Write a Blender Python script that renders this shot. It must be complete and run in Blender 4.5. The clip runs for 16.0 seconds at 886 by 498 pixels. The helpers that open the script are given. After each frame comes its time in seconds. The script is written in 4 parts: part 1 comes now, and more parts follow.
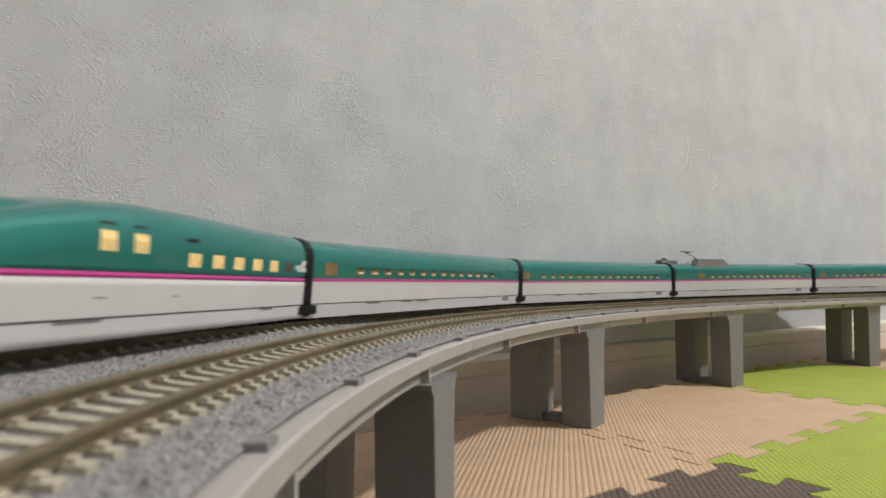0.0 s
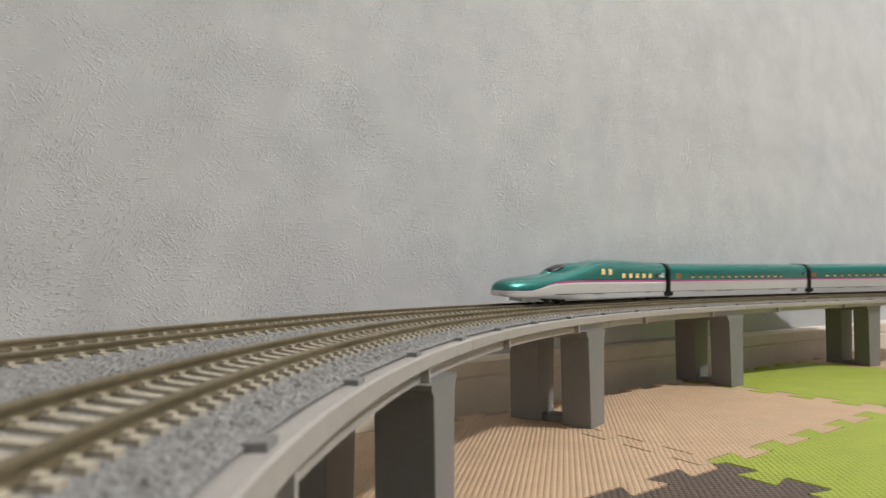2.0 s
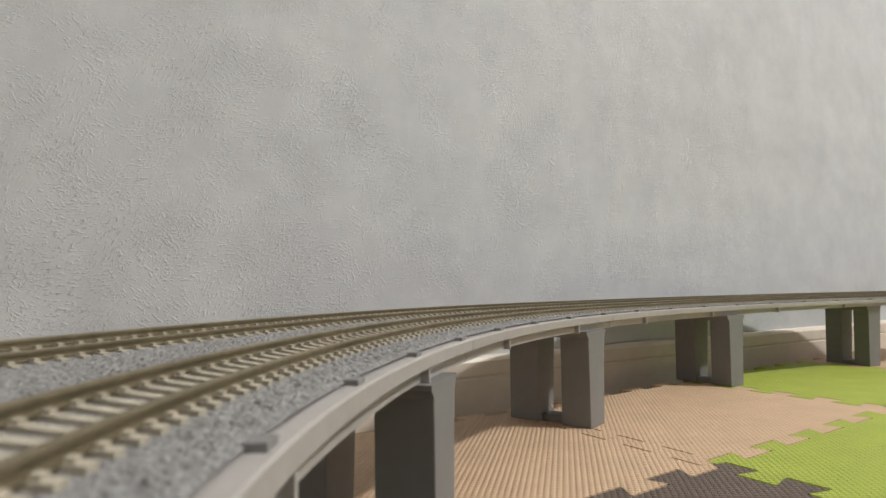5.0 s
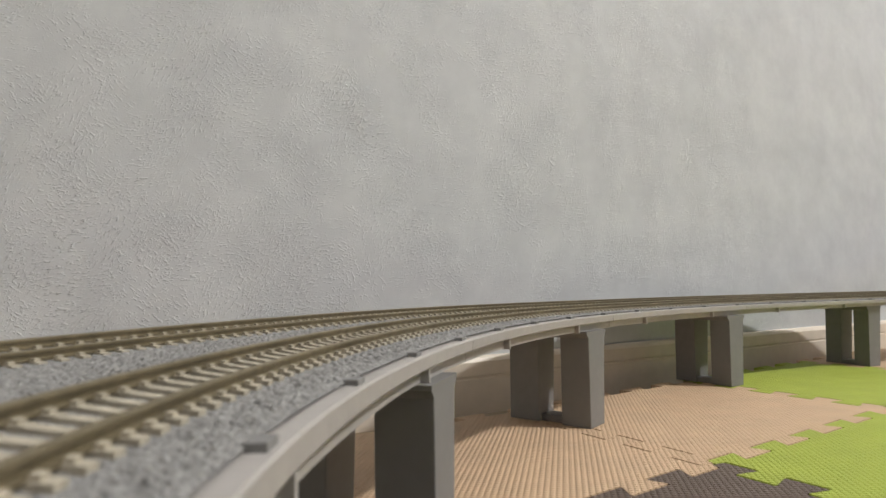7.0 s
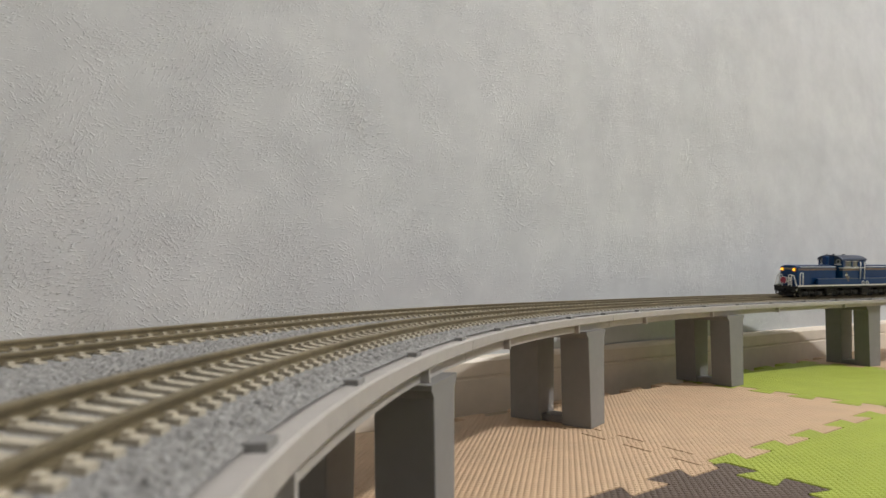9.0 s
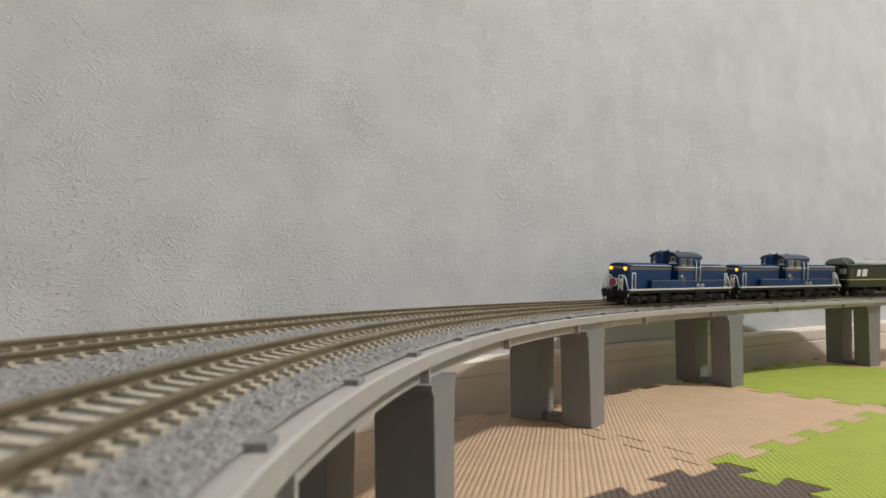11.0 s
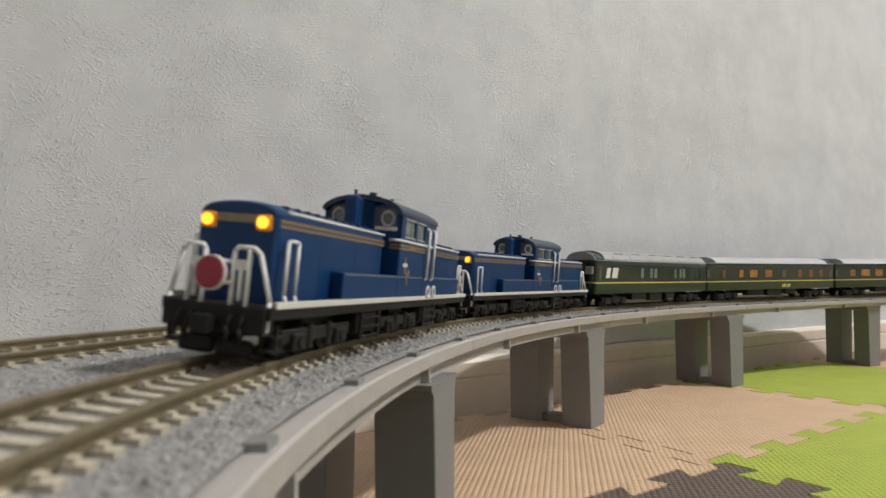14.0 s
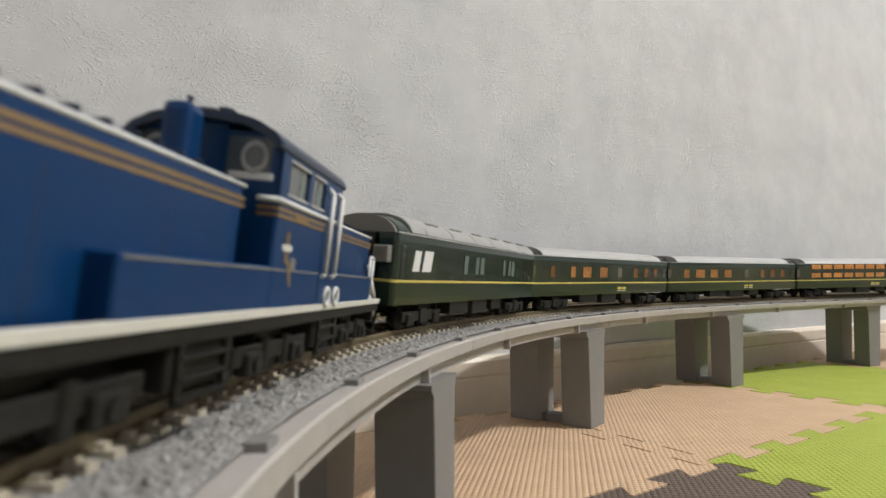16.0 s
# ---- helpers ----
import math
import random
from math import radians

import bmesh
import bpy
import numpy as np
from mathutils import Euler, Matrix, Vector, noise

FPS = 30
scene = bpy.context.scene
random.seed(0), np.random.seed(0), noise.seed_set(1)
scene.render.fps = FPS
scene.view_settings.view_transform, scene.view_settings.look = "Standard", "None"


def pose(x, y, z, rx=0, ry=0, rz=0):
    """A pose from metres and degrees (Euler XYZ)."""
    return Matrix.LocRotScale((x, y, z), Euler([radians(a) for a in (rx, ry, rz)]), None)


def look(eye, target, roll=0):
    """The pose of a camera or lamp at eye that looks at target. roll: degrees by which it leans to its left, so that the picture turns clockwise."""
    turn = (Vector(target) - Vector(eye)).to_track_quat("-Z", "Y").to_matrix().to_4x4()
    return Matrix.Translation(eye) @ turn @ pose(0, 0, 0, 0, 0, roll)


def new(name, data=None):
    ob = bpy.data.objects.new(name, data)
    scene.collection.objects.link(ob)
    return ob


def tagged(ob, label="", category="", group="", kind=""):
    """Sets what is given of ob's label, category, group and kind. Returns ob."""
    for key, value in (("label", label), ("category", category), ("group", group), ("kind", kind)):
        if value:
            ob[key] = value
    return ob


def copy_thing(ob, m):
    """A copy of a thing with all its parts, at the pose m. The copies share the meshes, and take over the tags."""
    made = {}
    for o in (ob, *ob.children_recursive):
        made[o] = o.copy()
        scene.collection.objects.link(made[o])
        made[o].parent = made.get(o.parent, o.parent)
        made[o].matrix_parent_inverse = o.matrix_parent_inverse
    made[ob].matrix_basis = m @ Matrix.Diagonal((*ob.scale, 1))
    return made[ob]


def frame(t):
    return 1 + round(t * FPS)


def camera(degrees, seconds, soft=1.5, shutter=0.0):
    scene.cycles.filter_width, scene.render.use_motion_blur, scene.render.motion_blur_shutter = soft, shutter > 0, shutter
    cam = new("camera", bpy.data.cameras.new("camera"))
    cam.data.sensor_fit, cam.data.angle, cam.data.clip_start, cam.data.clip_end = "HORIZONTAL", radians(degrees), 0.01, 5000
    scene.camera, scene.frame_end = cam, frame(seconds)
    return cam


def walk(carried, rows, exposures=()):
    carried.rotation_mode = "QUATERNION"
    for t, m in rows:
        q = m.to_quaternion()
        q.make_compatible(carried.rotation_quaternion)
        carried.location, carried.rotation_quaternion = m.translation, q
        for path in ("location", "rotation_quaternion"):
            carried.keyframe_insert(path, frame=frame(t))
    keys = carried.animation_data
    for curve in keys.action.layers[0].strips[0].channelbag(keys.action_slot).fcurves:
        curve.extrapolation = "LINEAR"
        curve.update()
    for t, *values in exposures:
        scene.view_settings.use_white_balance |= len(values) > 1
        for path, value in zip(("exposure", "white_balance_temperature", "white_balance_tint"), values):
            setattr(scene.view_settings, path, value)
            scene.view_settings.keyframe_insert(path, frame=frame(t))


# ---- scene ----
from mathutils.geometry import tessellate_polygon

MM = 0.001
EYE_Z = 0.063          # the lens above the mats
cam = camera(76.19, 16.0, shutter=0.3)
EYE = Matrix.Translation((0, 0, EYE_Z)) @ pose(0, 0, 0, 90 + 4.1625, 0, 0) @ pose(0, 0, 0, 0, 0, -1.075)
walk(cam, [(0.0, EYE), (16.0, EYE)], exposures=[(0.0, -0.11), (3.0, -0.12), (8.0, -0.13), (12.5, -0.11), (14.5, -0.04), (15.5, 0.02), (16.0, 0.04)])
cam.data.dof.use_dof = True
cam.data.dof.focus_distance = 0.40
cam.data.dof.aperture_fstop = 40

# ---- light: one ceiling lamp high over the room, and the room's soft bounce ----
world = bpy.data.worlds.new("room_air")
scene.world = world
world.use_nodes = True
world.node_tree.nodes["Background"].inputs[0].default_value = (0.86, 0.91, 1.0, 1)
world.node_tree.nodes["Background"].inputs[1].default_value = 0.33
lamp = bpy.data.lights.new("ceiling_lamp_light", "AREA")
lamp.shape, lamp.size, lamp.energy, lamp.color = "DISK", 0.14, 50, (1.0, 0.985, 0.965)
lamp_ob = new("ceiling_lamp_light", lamp)
lamp_ob.matrix_world = look((1.95, -0.15, 2.28), (0.30, 0.45, 0.0))
# added all-round light at the lamp, fills shaded places by way of the ceiling
glow = bpy.data.lights.new("ceiling_lamp_glow", "POINT")
glow.shadow_soft_size, glow.energy, glow.color = 0.07, 52, (1.0, 0.985, 0.965)
new("ceiling_lamp_glow", glow).location = (1.95, -0.15, 2.26)


# ---- the line of the tracks ----
KNOTS = [-400, 0, 120, 240, 400, 560, 720, 1000, 1100, 3000]
CURVES = [0.0030, 0.00511, 0.00244, 0.00274, 0.00182, 0.00123, 0.00092, 0.00092, 0, 0]
S_GRID = np.arange(-400, 2600, 2.0)
_h = np.cumsum(np.interp(S_GRID, KNOTS, CURVES)) * 2
_h = 1.75345 - (_h - np.interp(0, S_GRID, _h))
_x, _y = np.cumsum(np.cos(_h)) * 2, np.cumsum(np.sin(_h)) * 2
LINE_X = _x - np.interp(0, S_GRID, _x) - 30.37
LINE_Y = _y - np.interp(0, S_GRID, _y) + 11.03
LINE_H = _h
_d = np.interp(S_GRID, [-300, 0, 150, 350, 3000], [53, 49.0, 35.3, 33.06, 33.06])
LINE_D = np.convolve(np.pad(_d, 20, mode="edge"), np.ones(41) / 41, mode="valid")
_b = np.interp(S_GRID, [0, 150, 350], [0.1316, 0.1132, 0.0878])
LINE_B = np.convolve(np.pad(_b, 20, mode="edge"), np.ones(41) / 41, mode="valid")
_dx, _dy = np.gradient(LINE_X - np.sin(_h) * LINE_D), np.gradient(LINE_Y + np.cos(_h) * LINE_D)
FAR_ARC = np.cumsum(np.hypot(_dx, _dy))
FAR_ARC = FAR_ARC - np.interp(0, S_GRID, FAR_ARC)
_z = np.interp(S_GRID, [0, 150, 350], [-0.42, 0.39, -0.18])
LINE_Z = 63 - 9.57 + np.convolve(np.pad(_z, 20, mode="edge"), np.ones(41) / 41, mode="valid")
FAR_LIFT = np.interp(S_GRID, [0, 150, 350], [1.9, 1.45, 1.32])


def along(s):
    """Place and heading of the near track's centre line, in millimetres."""
    return np.interp(s, S_GRID, LINE_X), np.interp(s, S_GRID, LINE_Y), np.interp(s, S_GRID, LINE_H)


def spot(s, off, z):
    """A point off millimetres to the outer side of the near track's centre line, in metres."""
    x, y, h = along(s)
    return Vector(((x - math.sin(h) * off) * MM, (y + math.cos(h) * off) * MM, z * MM))


def on_track(s, far=False):
    """The pose of the track's own space at s: x along, y to the outer side, z up from the rails."""
    x, y, h = along(s)
    d = np.interp(s, S_GRID, LINE_D) if far else 0.0
    b = float(np.interp(s, S_GRID, LINE_B))
    if far:
        h = h + (np.interp(s + 4, S_GRID, LINE_D) - np.interp(s - 4, S_GRID, LINE_D)) / 8
    m = Matrix.Translation(((x - math.sin(h) * d) * MM, (y + math.cos(h) * d) * MM, (np.interp(s, S_GRID, LINE_Z) + (np.interp(s, S_GRID, FAR_LIFT) if far else 0)) * MM))
    return m @ Matrix.Rotation(h, 4, "Z") @ Matrix.Rotation(b, 4, "X")


def deck_z(s):
    """Height of the deck's top, in millimetres."""
    return float(np.interp(s, [0, 112, 200, 350], [48.4, 48.9, 49.3, 49.7]))


def deck_slim(s):
    """How much slimmer the deck's edge and girder get along the line."""
    return float(np.interp(s, [0, 80, 112, 350, 440, 551, 610], [1, 0.96, 0.87, 0.84, 0.79, 0.68, 0.60]))


# ---- materials ----
def nodes_of(name):
    m = bpy.data.materials.new(name)
    m.use_nodes = True
    nt = m.node_tree
    return m, nt, nt.nodes["Principled BSDF"]


def add(nt, kind, **inputs):
    n = nt.nodes.new(kind)
    for k, v in inputs.items():
        n.inputs[k.replace("_", " ")].default_value = v
    return n


def coords(nt, scale=1.0, own=True):
    tc = nt.nodes.new("ShaderNodeTexCoord")
    mp = nt.nodes.new("ShaderNodeMapping")
    mp.inputs["Scale"].default_value = (scale, scale, scale)
    nt.links.new(tc.outputs["Object"], mp.inputs[0])
    return mp.outputs[0]


def paint(name, colour, rough=0.4, metal=0.0, vary=0.12, grain=300.0, bump=0.0, coat=0.0, glow=None, spec=0.5):
    """Painted or moulded plastic with slight stains and grain."""
    m, nt, b = nodes_of(name)
    b.inputs["Roughness"].default_value, b.inputs["Metallic"].default_value = rough, metal
    b.inputs["Coat Weight"].default_value = coat
    b.inputs["Specular IOR Level"].default_value = spec
    v = coords(nt)
    n1 = add(nt, "ShaderNodeTexNoise", Scale=grain, Detail=4.0)
    n2 = add(nt, "ShaderNodeTexNoise", Scale=grain / 9, Detail=2.0)
    nt.links.new(v, n1.inputs["Vector"]), nt.links.new(v, n2.inputs["Vector"])
    mul = nt.nodes.new("ShaderNodeMath")
    mul.operation = "MULTIPLY"
    nt.links.new(n1.outputs["Fac"], mul.inputs[0]), nt.links.new(n2.outputs["Fac"], mul.inputs[1])
    ramp = nt.nodes.new("ShaderNodeMapRange")
    ramp.inputs["From Min"].default_value, ramp.inputs["From Max"].default_value = 0.1, 0.4
    ramp.inputs["To Min"].default_value, ramp.inputs["To Max"].default_value = 1 - vary, 1 + vary
    nt.links.new(mul.outputs[0], ramp.inputs["Value"])
    mix = nt.nodes.new("ShaderNodeVectorMath")
    mix.operation = "SCALE"
    mix.inputs[0].default_value = colour
    nt.links.new(ramp.outputs[0], mix.inputs["Scale"])
    nt.links.new(mix.outputs[0], b.inputs["Base Color"])
    if bump:
        bp = add(nt, "ShaderNodeBump", Strength=1.0, Distance=bump)
        nt.links.new(n1.outputs["Fac"], bp.inputs["Height"])
        nt.links.new(bp.outputs[0], b.inputs["Normal"])
    if glow:
        b.inputs["Emission Color"].default_value = (*glow[0], 1)
        b.inputs["Emission Strength"].default_value = glow[1]
    return m


def ballast_material():
    m, nt, b = nodes_of("grey_speckled_ballast")
    b.inputs["Roughness"].default_value = 0.85
    v = coords(nt)
    vo = add(nt, "ShaderNodeTexVoronoi", Scale=1400.0)
    nt.links.new(v, vo.inputs["Vector"])
    bw = nt.nodes.new("ShaderNodeSeparateColor")
    nt.links.new(vo.outputs["Color"], bw.inputs[0])
    r = nt.nodes.new("ShaderNodeValToRGB")
    r.color_ramp.elements[0].color, r.color_ramp.elements[0].position = (0.19, 0.186, 0.180, 1), 0.0
    r.color_ramp.elements[1].color, r.color_ramp.elements[1].position = (0.375, 0.368, 0.354, 1), 1.0
    e = r.color_ramp.elements.new(0.3)
    e.color = (0.262, 0.257, 0.249, 1)
    e = r.color_ramp.elements.new(0.8)
    e.color = (0.292, 0.286, 0.277, 1)
    nt.links.new(bw.outputs[0], r.inputs[0])
    nt.links.new(r.outputs[0], b.inputs["Base Color"])
    bp = add(nt, "ShaderNodeBump", Strength=0.9, Distance=0.0005)
    nt.links.new(vo.outputs["Distance"], bp.inputs["Height"])
    bp.invert = True
    nt.links.new(bp.outputs[0], b.inputs["Normal"])
    return m


def wallpaper_material():
    """Pale grey embossed vinyl wallpaper with short raised strokes."""
    m, nt, b = nodes_of("embossed_wallpaper")
    b.inputs["Roughness"].default_value = 0.62
    tc = nt.nodes.new("ShaderNodeTexCoord")
    mp = nt.nodes.new("ShaderNodeMapping")
    nt.links.new(tc.outputs["Object"], mp.inputs[0])
    warp = add(nt, "ShaderNodeTexNoise", Scale=55.0, Detail=3.0)
    nt.links.new(mp.outputs[0], warp.inputs["Vector"])
    ad = nt.nodes.new("ShaderNodeVectorMath")
    ad.operation = "MULTIPLY_ADD"
    ad.inputs[1].default_value = (0.004, 0.004, 0.004)
    nt.links.new(warp.outputs["Color"], ad.inputs[0]), nt.links.new(mp.outputs[0], ad.inputs[2])
    layers = []
    for turn, shift, where in ((-48, 0.0, 34.0), (35, 3.7, 27.0), (80, 8.1, 30.0)):
        sk = nt.nodes.new("ShaderNodeMapping")
        sk.vector_type = "TEXTURE"
        sk.inputs["Location"].default_value = (shift, shift, shift)
        sk.inputs["Rotation"].default_value = (0, radians(turn), 0)
        sk.inputs["Scale"].default_value = (1 / 1050, 1 / 1050, 1 / 400)
        nt.links.new(ad.outputs[0], sk.inputs[0])
        fine = add(nt, "ShaderNodeTexNoise", Scale=1.0, Detail=2.5, Roughness=0.55)
        nt.links.new(sk.outputs[0], fine.inputs["Vector"])
        ridge = nt.nodes.new("ShaderNodeMapRange")
        ridge.interpolation_type = "SMOOTHSTEP"
        ridge.inputs["From Min"].default_value, ridge.inputs["From Max"].default_value = 0.54, 0.69
        nt.links.new(fine.outputs["Fac"], ridge.inputs["Value"])
        mask = add(nt, "ShaderNodeTexNoise", Scale=where, Detail=3.0)
        nt.links.new(ad.outputs[0], mask.inputs["Vector"])
        mr = nt.nodes.new("ShaderNodeMapRange")
        mr.inputs["From Min"].default_value, mr.inputs["From Max"].default_value = 0.47, 0.67
        nt.links.new(mask.outputs["Fac"], mr.inputs["Value"])
        both = nt.nodes.new("ShaderNodeMath")
        both.operation = "MULTIPLY"
        nt.links.new(ridge.outputs[0], both.inputs[0]), nt.links.new(mr.outputs[0], both.inputs[1])
        layers.append(both)
    hm = layers[0]
    for more in layers[1:]:
        mx = nt.nodes.new("ShaderNodeMath")
        mx.operation = "MAXIMUM"
        nt.links.new(hm.outputs[0], mx.inputs[0]), nt.links.new(more.outputs[0], mx.inputs[1])
        hm = mx
    grain = add(nt, "ShaderNodeTexNoise", Scale=1400.0, Detail=2.0)
    nt.links.new(mp.outputs[0], grain.inputs["Vector"])
    h2 = nt.nodes.new("ShaderNodeMath")
    h2.operation = "MULTIPLY_ADD"
    h2.inputs[1].default_value = 0.12
    nt.links.new(grain.outputs["Fac"], h2.inputs[0]), nt.links.new(hm.outputs[0], h2.inputs[2])
    bp = add(nt, "ShaderNodeBump", Strength=0.8, Distance=0.00052)
    nt.links.new(h2.outputs[0], bp.inputs["Height"]), nt.links.new(bp.outputs[0], b.inputs["Normal"])
    big = add(nt, "ShaderNodeTexNoise", Scale=24.0, Detail=6.0, Roughness=0.66)
    nt.links.new(mp.outputs[0], big.inputs["Vector"])
    r = nt.nodes.new("ShaderNodeValToRGB")
    r.color_ramp.elements[0].color, r.color_ramp.elements[0].position = (0.520, 0.540, 0.562, 1), 0.33
    r.color_ramp.elements[1].color, r.color_ramp.elements[1].position = (0.625, 0.645, 0.660, 1), 0.68
    nt.links.new(big.outputs["Fac"], r.inputs[0])
    nt.links.new(r.outputs[0], b.inputs["Base Color"])
    return m


def mat_material(name, colour):
    """Soft foam with rows of small raised dots."""
    m, nt, b = nodes_of(name)
    b.inputs["Roughness"].default_value = 0.6
    tc = nt.nodes.new("ShaderNodeTexCoord")
    sep = nt.nodes.new("ShaderNodeSeparateXYZ")
    nt.links.new(tc.outputs["Object"], sep.inputs[0])
    waves = []
    for kind in ("ADD", "SUBTRACT"):
        g = nt.nodes.new("ShaderNodeMath")
        g.operation = kind
        nt.links.new(sep.outputs[0], g.inputs[0]), nt.links.new(sep.outputs[1], g.inputs[1])
        f = nt.nodes.new("ShaderNodeMath")
        f.operation = "MULTIPLY"
        f.inputs[1].default_value = 2 * math.pi / 0.0056
        nt.links.new(g.outputs[0], f.inputs[0])
        s = nt.nodes.new("ShaderNodeMath")
        s.operation = "SINE"
        nt.links.new(f.outputs[0], s.inputs[0])
        waves.append(s)
    mu = nt.nodes.new("ShaderNodeMath")
    mu.operation = "MULTIPLY"
    nt.links.new(waves[0].outputs[0], mu.inputs[0]), nt.links.new(waves[1].outputs[0], mu.inputs[1])
    ab = nt.nodes.new("ShaderNodeMath")
    ab.operation = "ABSOLUTE"
    nt.links.new(mu.outputs[0], ab.inputs[0])
    dome = nt.nodes.new("ShaderNodeMapRange")
    dome.interpolation_type = "SMOOTHSTEP"
    dome.inputs["From Min"].default_value, dome.inputs["From Max"].default_value = 0.15, 0.75
    nt.links.new(ab.outputs[0], dome.inputs["Value"])
    ab = dome
    bp = add(nt, "ShaderNodeBump", Strength=0.7, Distance=0.0007)
    nt.links.new(ab.outputs[0], bp.inputs["Height"]), nt.links.new(bp.outputs[0], b.inputs["Normal"])
    no = add(nt, "ShaderNodeTexNoise", Scale=60.0, Detail=4.0)
    nt.links.new(tc.outputs["Object"], no.inputs["Vector"])
    mr = nt.nodes.new("ShaderNodeMapRange")
    mr.inputs["To Min"].default_value, mr.inputs["To Max"].default_value = 0.86, 1.14
    nt.links.new(no.outputs["Fac"], mr.inputs["Value"])
    mix = nt.nodes.new("ShaderNodeVectorMath")
    mix.operation = "SCALE"
    mix.inputs[0].default_value = colour
    nt.links.new(mr.outputs[0], mix.inputs["Scale"])
    nt.links.new(mix.outputs[0], b.inputs["Base Color"])
    return m


BALLAST = ballast_material()
WALLPAPER = wallpaper_material()
RAIL = paint("browned_rail", (0.175, 0.143, 0.085), 0.5, 0.2, 0.25, 500)
SLEEPER = paint("pale_concrete_sleeper", (0.44, 0.395, 0.31), 0.7, 0, 0.12, 700, 0.0001)
DECK = paint("light_grey_moulded_plastic", (0.42, 0.395, 0.372), 0.5, 0, 0.07, 250, 0.00004)
PIER = paint("mid_grey_moulded_plastic", (0.215, 0.21, 0.205), 0.5, 0, 0.06, 250, 0.00004)
TRIM = paint("pale_baseboard_vinyl", (0.74, 0.66, 0.56), 0.45, 0, 0.06, 120)
# unseen floor, made paler to throw bounce light onto the piers
UNDERFLOOR = paint("wooden_floor", (0.42, 0.31, 0.20), 0.5, 0, 0.2, 40)
CEILING = paint("white_ceiling", (0.75, 0.75, 0.74), 0.8, 0, 0.04, 30)
TAN = mat_material("tan_foam", (0.645, 0.455, 0.29))
GREEN = mat_material("lime_green_foam", (0.385, 0.46, 0.055))
BROWN = mat_material("dark_brown_foam", (0.125, 0.09, 0.07))


# ---- mesh tools ----
def part(name, bm, material, parent=None, label="", smooth=False):
    me = bpy.data.meshes.new(name)
    bmesh.ops.recalc_face_normals(bm, faces=bm.faces)
    if smooth:
        for f in bm.faces:
            f.smooth = True
    bm.to_mesh(me)
    bm.free()
    me.materials.append(material)
    ob = new(name, me)
    ob.parent = parent
    if label:
        ob["label"] = label
    return ob


def mesh_part(name, verts, faces, material, parent=None, label="", smooth=False):
    me = bpy.data.meshes.new(name)
    me.from_pydata([tuple(v) for v in verts], [], faces)
    me.validate()
    bm = bmesh.new()
    bm.from_mesh(me)
    bmesh.ops.recalc_face_normals(bm, faces=bm.faces)
    bm.to_mesh(me)
    bm.free()
    if smooth:
        me.polygons.foreach_set("use_smooth", [True] * len(me.polygons))
    me.materials.append(material)
    ob = new(name, me)
    ob.parent = parent
    if label:
        ob["label"] = label
    return ob


def box(bm, x0, x1, y0, y1, z0, z1, bevel=0.0, m=None):
    """A bevelled block, in millimetres."""
    c = Vector(((x0 + x1) / 2, (y0 + y1) / 2, (z0 + z1) / 2)) * MM
    d = (abs(x1 - x0) * MM, abs(y1 - y0) * MM, abs(z1 - z0) * MM)
    t = Matrix.Translation(c) @ Matrix.Diagonal((*d, 1))
    made = bmesh.ops.create_cube(bm, size=1, matrix=t)["verts"]
    if bevel:
        edges = list({e for v in made for e in v.link_edges})
        r = bmesh.ops.bevel(bm, geom=edges, offset=bevel * MM, segments=2, affect="EDGES", profile=0.5)
        made = list({v for f in r["faces"] for v in f.verts} | {v for v in made if v.is_valid})
    if m is not None:
        bmesh.ops.transform(bm, matrix=m, verts=made)
    return made


def rod(bm, a, b, r, n=8):
    """A round bar from a to b, in millimetres."""
    a, b = Vector(a) * MM, Vector(b) * MM
    q = (b - a).to_track_quat("Z", "Y").to_matrix().to_4x4()
    bmesh.ops.create_cone(bm, cap_ends=True, segments=n, radius1=r * MM, radius2=r * MM, depth=(b - a).length,
                          matrix=Matrix.Translation((a + b) / 2) @ q)


def bar(bm, points, r, n=6):
    for a, b in zip(points, points[1:]):
        rod(bm, a, b, r, n)
    for c in points[1:-1]:
        bmesh.ops.create_icosphere(bm, subdivisions=1, radius=r * MM, matrix=Matrix.Translation(Vector(c) * MM))


def loft(name, rings, material, parent=None, label="", smooth=True, caps=True):
    """A skin over rings of equal count, in millimetres."""
    n = len(rings[0])
    verts = [Vector(p) * MM for r in rings for p in r]
    faces = []
    for i in range(len(rings) - 1):
        for j in range(n):
            k = (j + 1) % n
            faces.append((i * n + j, i * n + k, (i + 1) * n + k, (i + 1) * n + j))
    if caps:
        faces.append(tuple(range(n)))
        faces.append(tuple((len(rings) - 1) * n + j for j in range(n)))
    return mesh_part(name, verts, faces, material, parent, label, smooth)


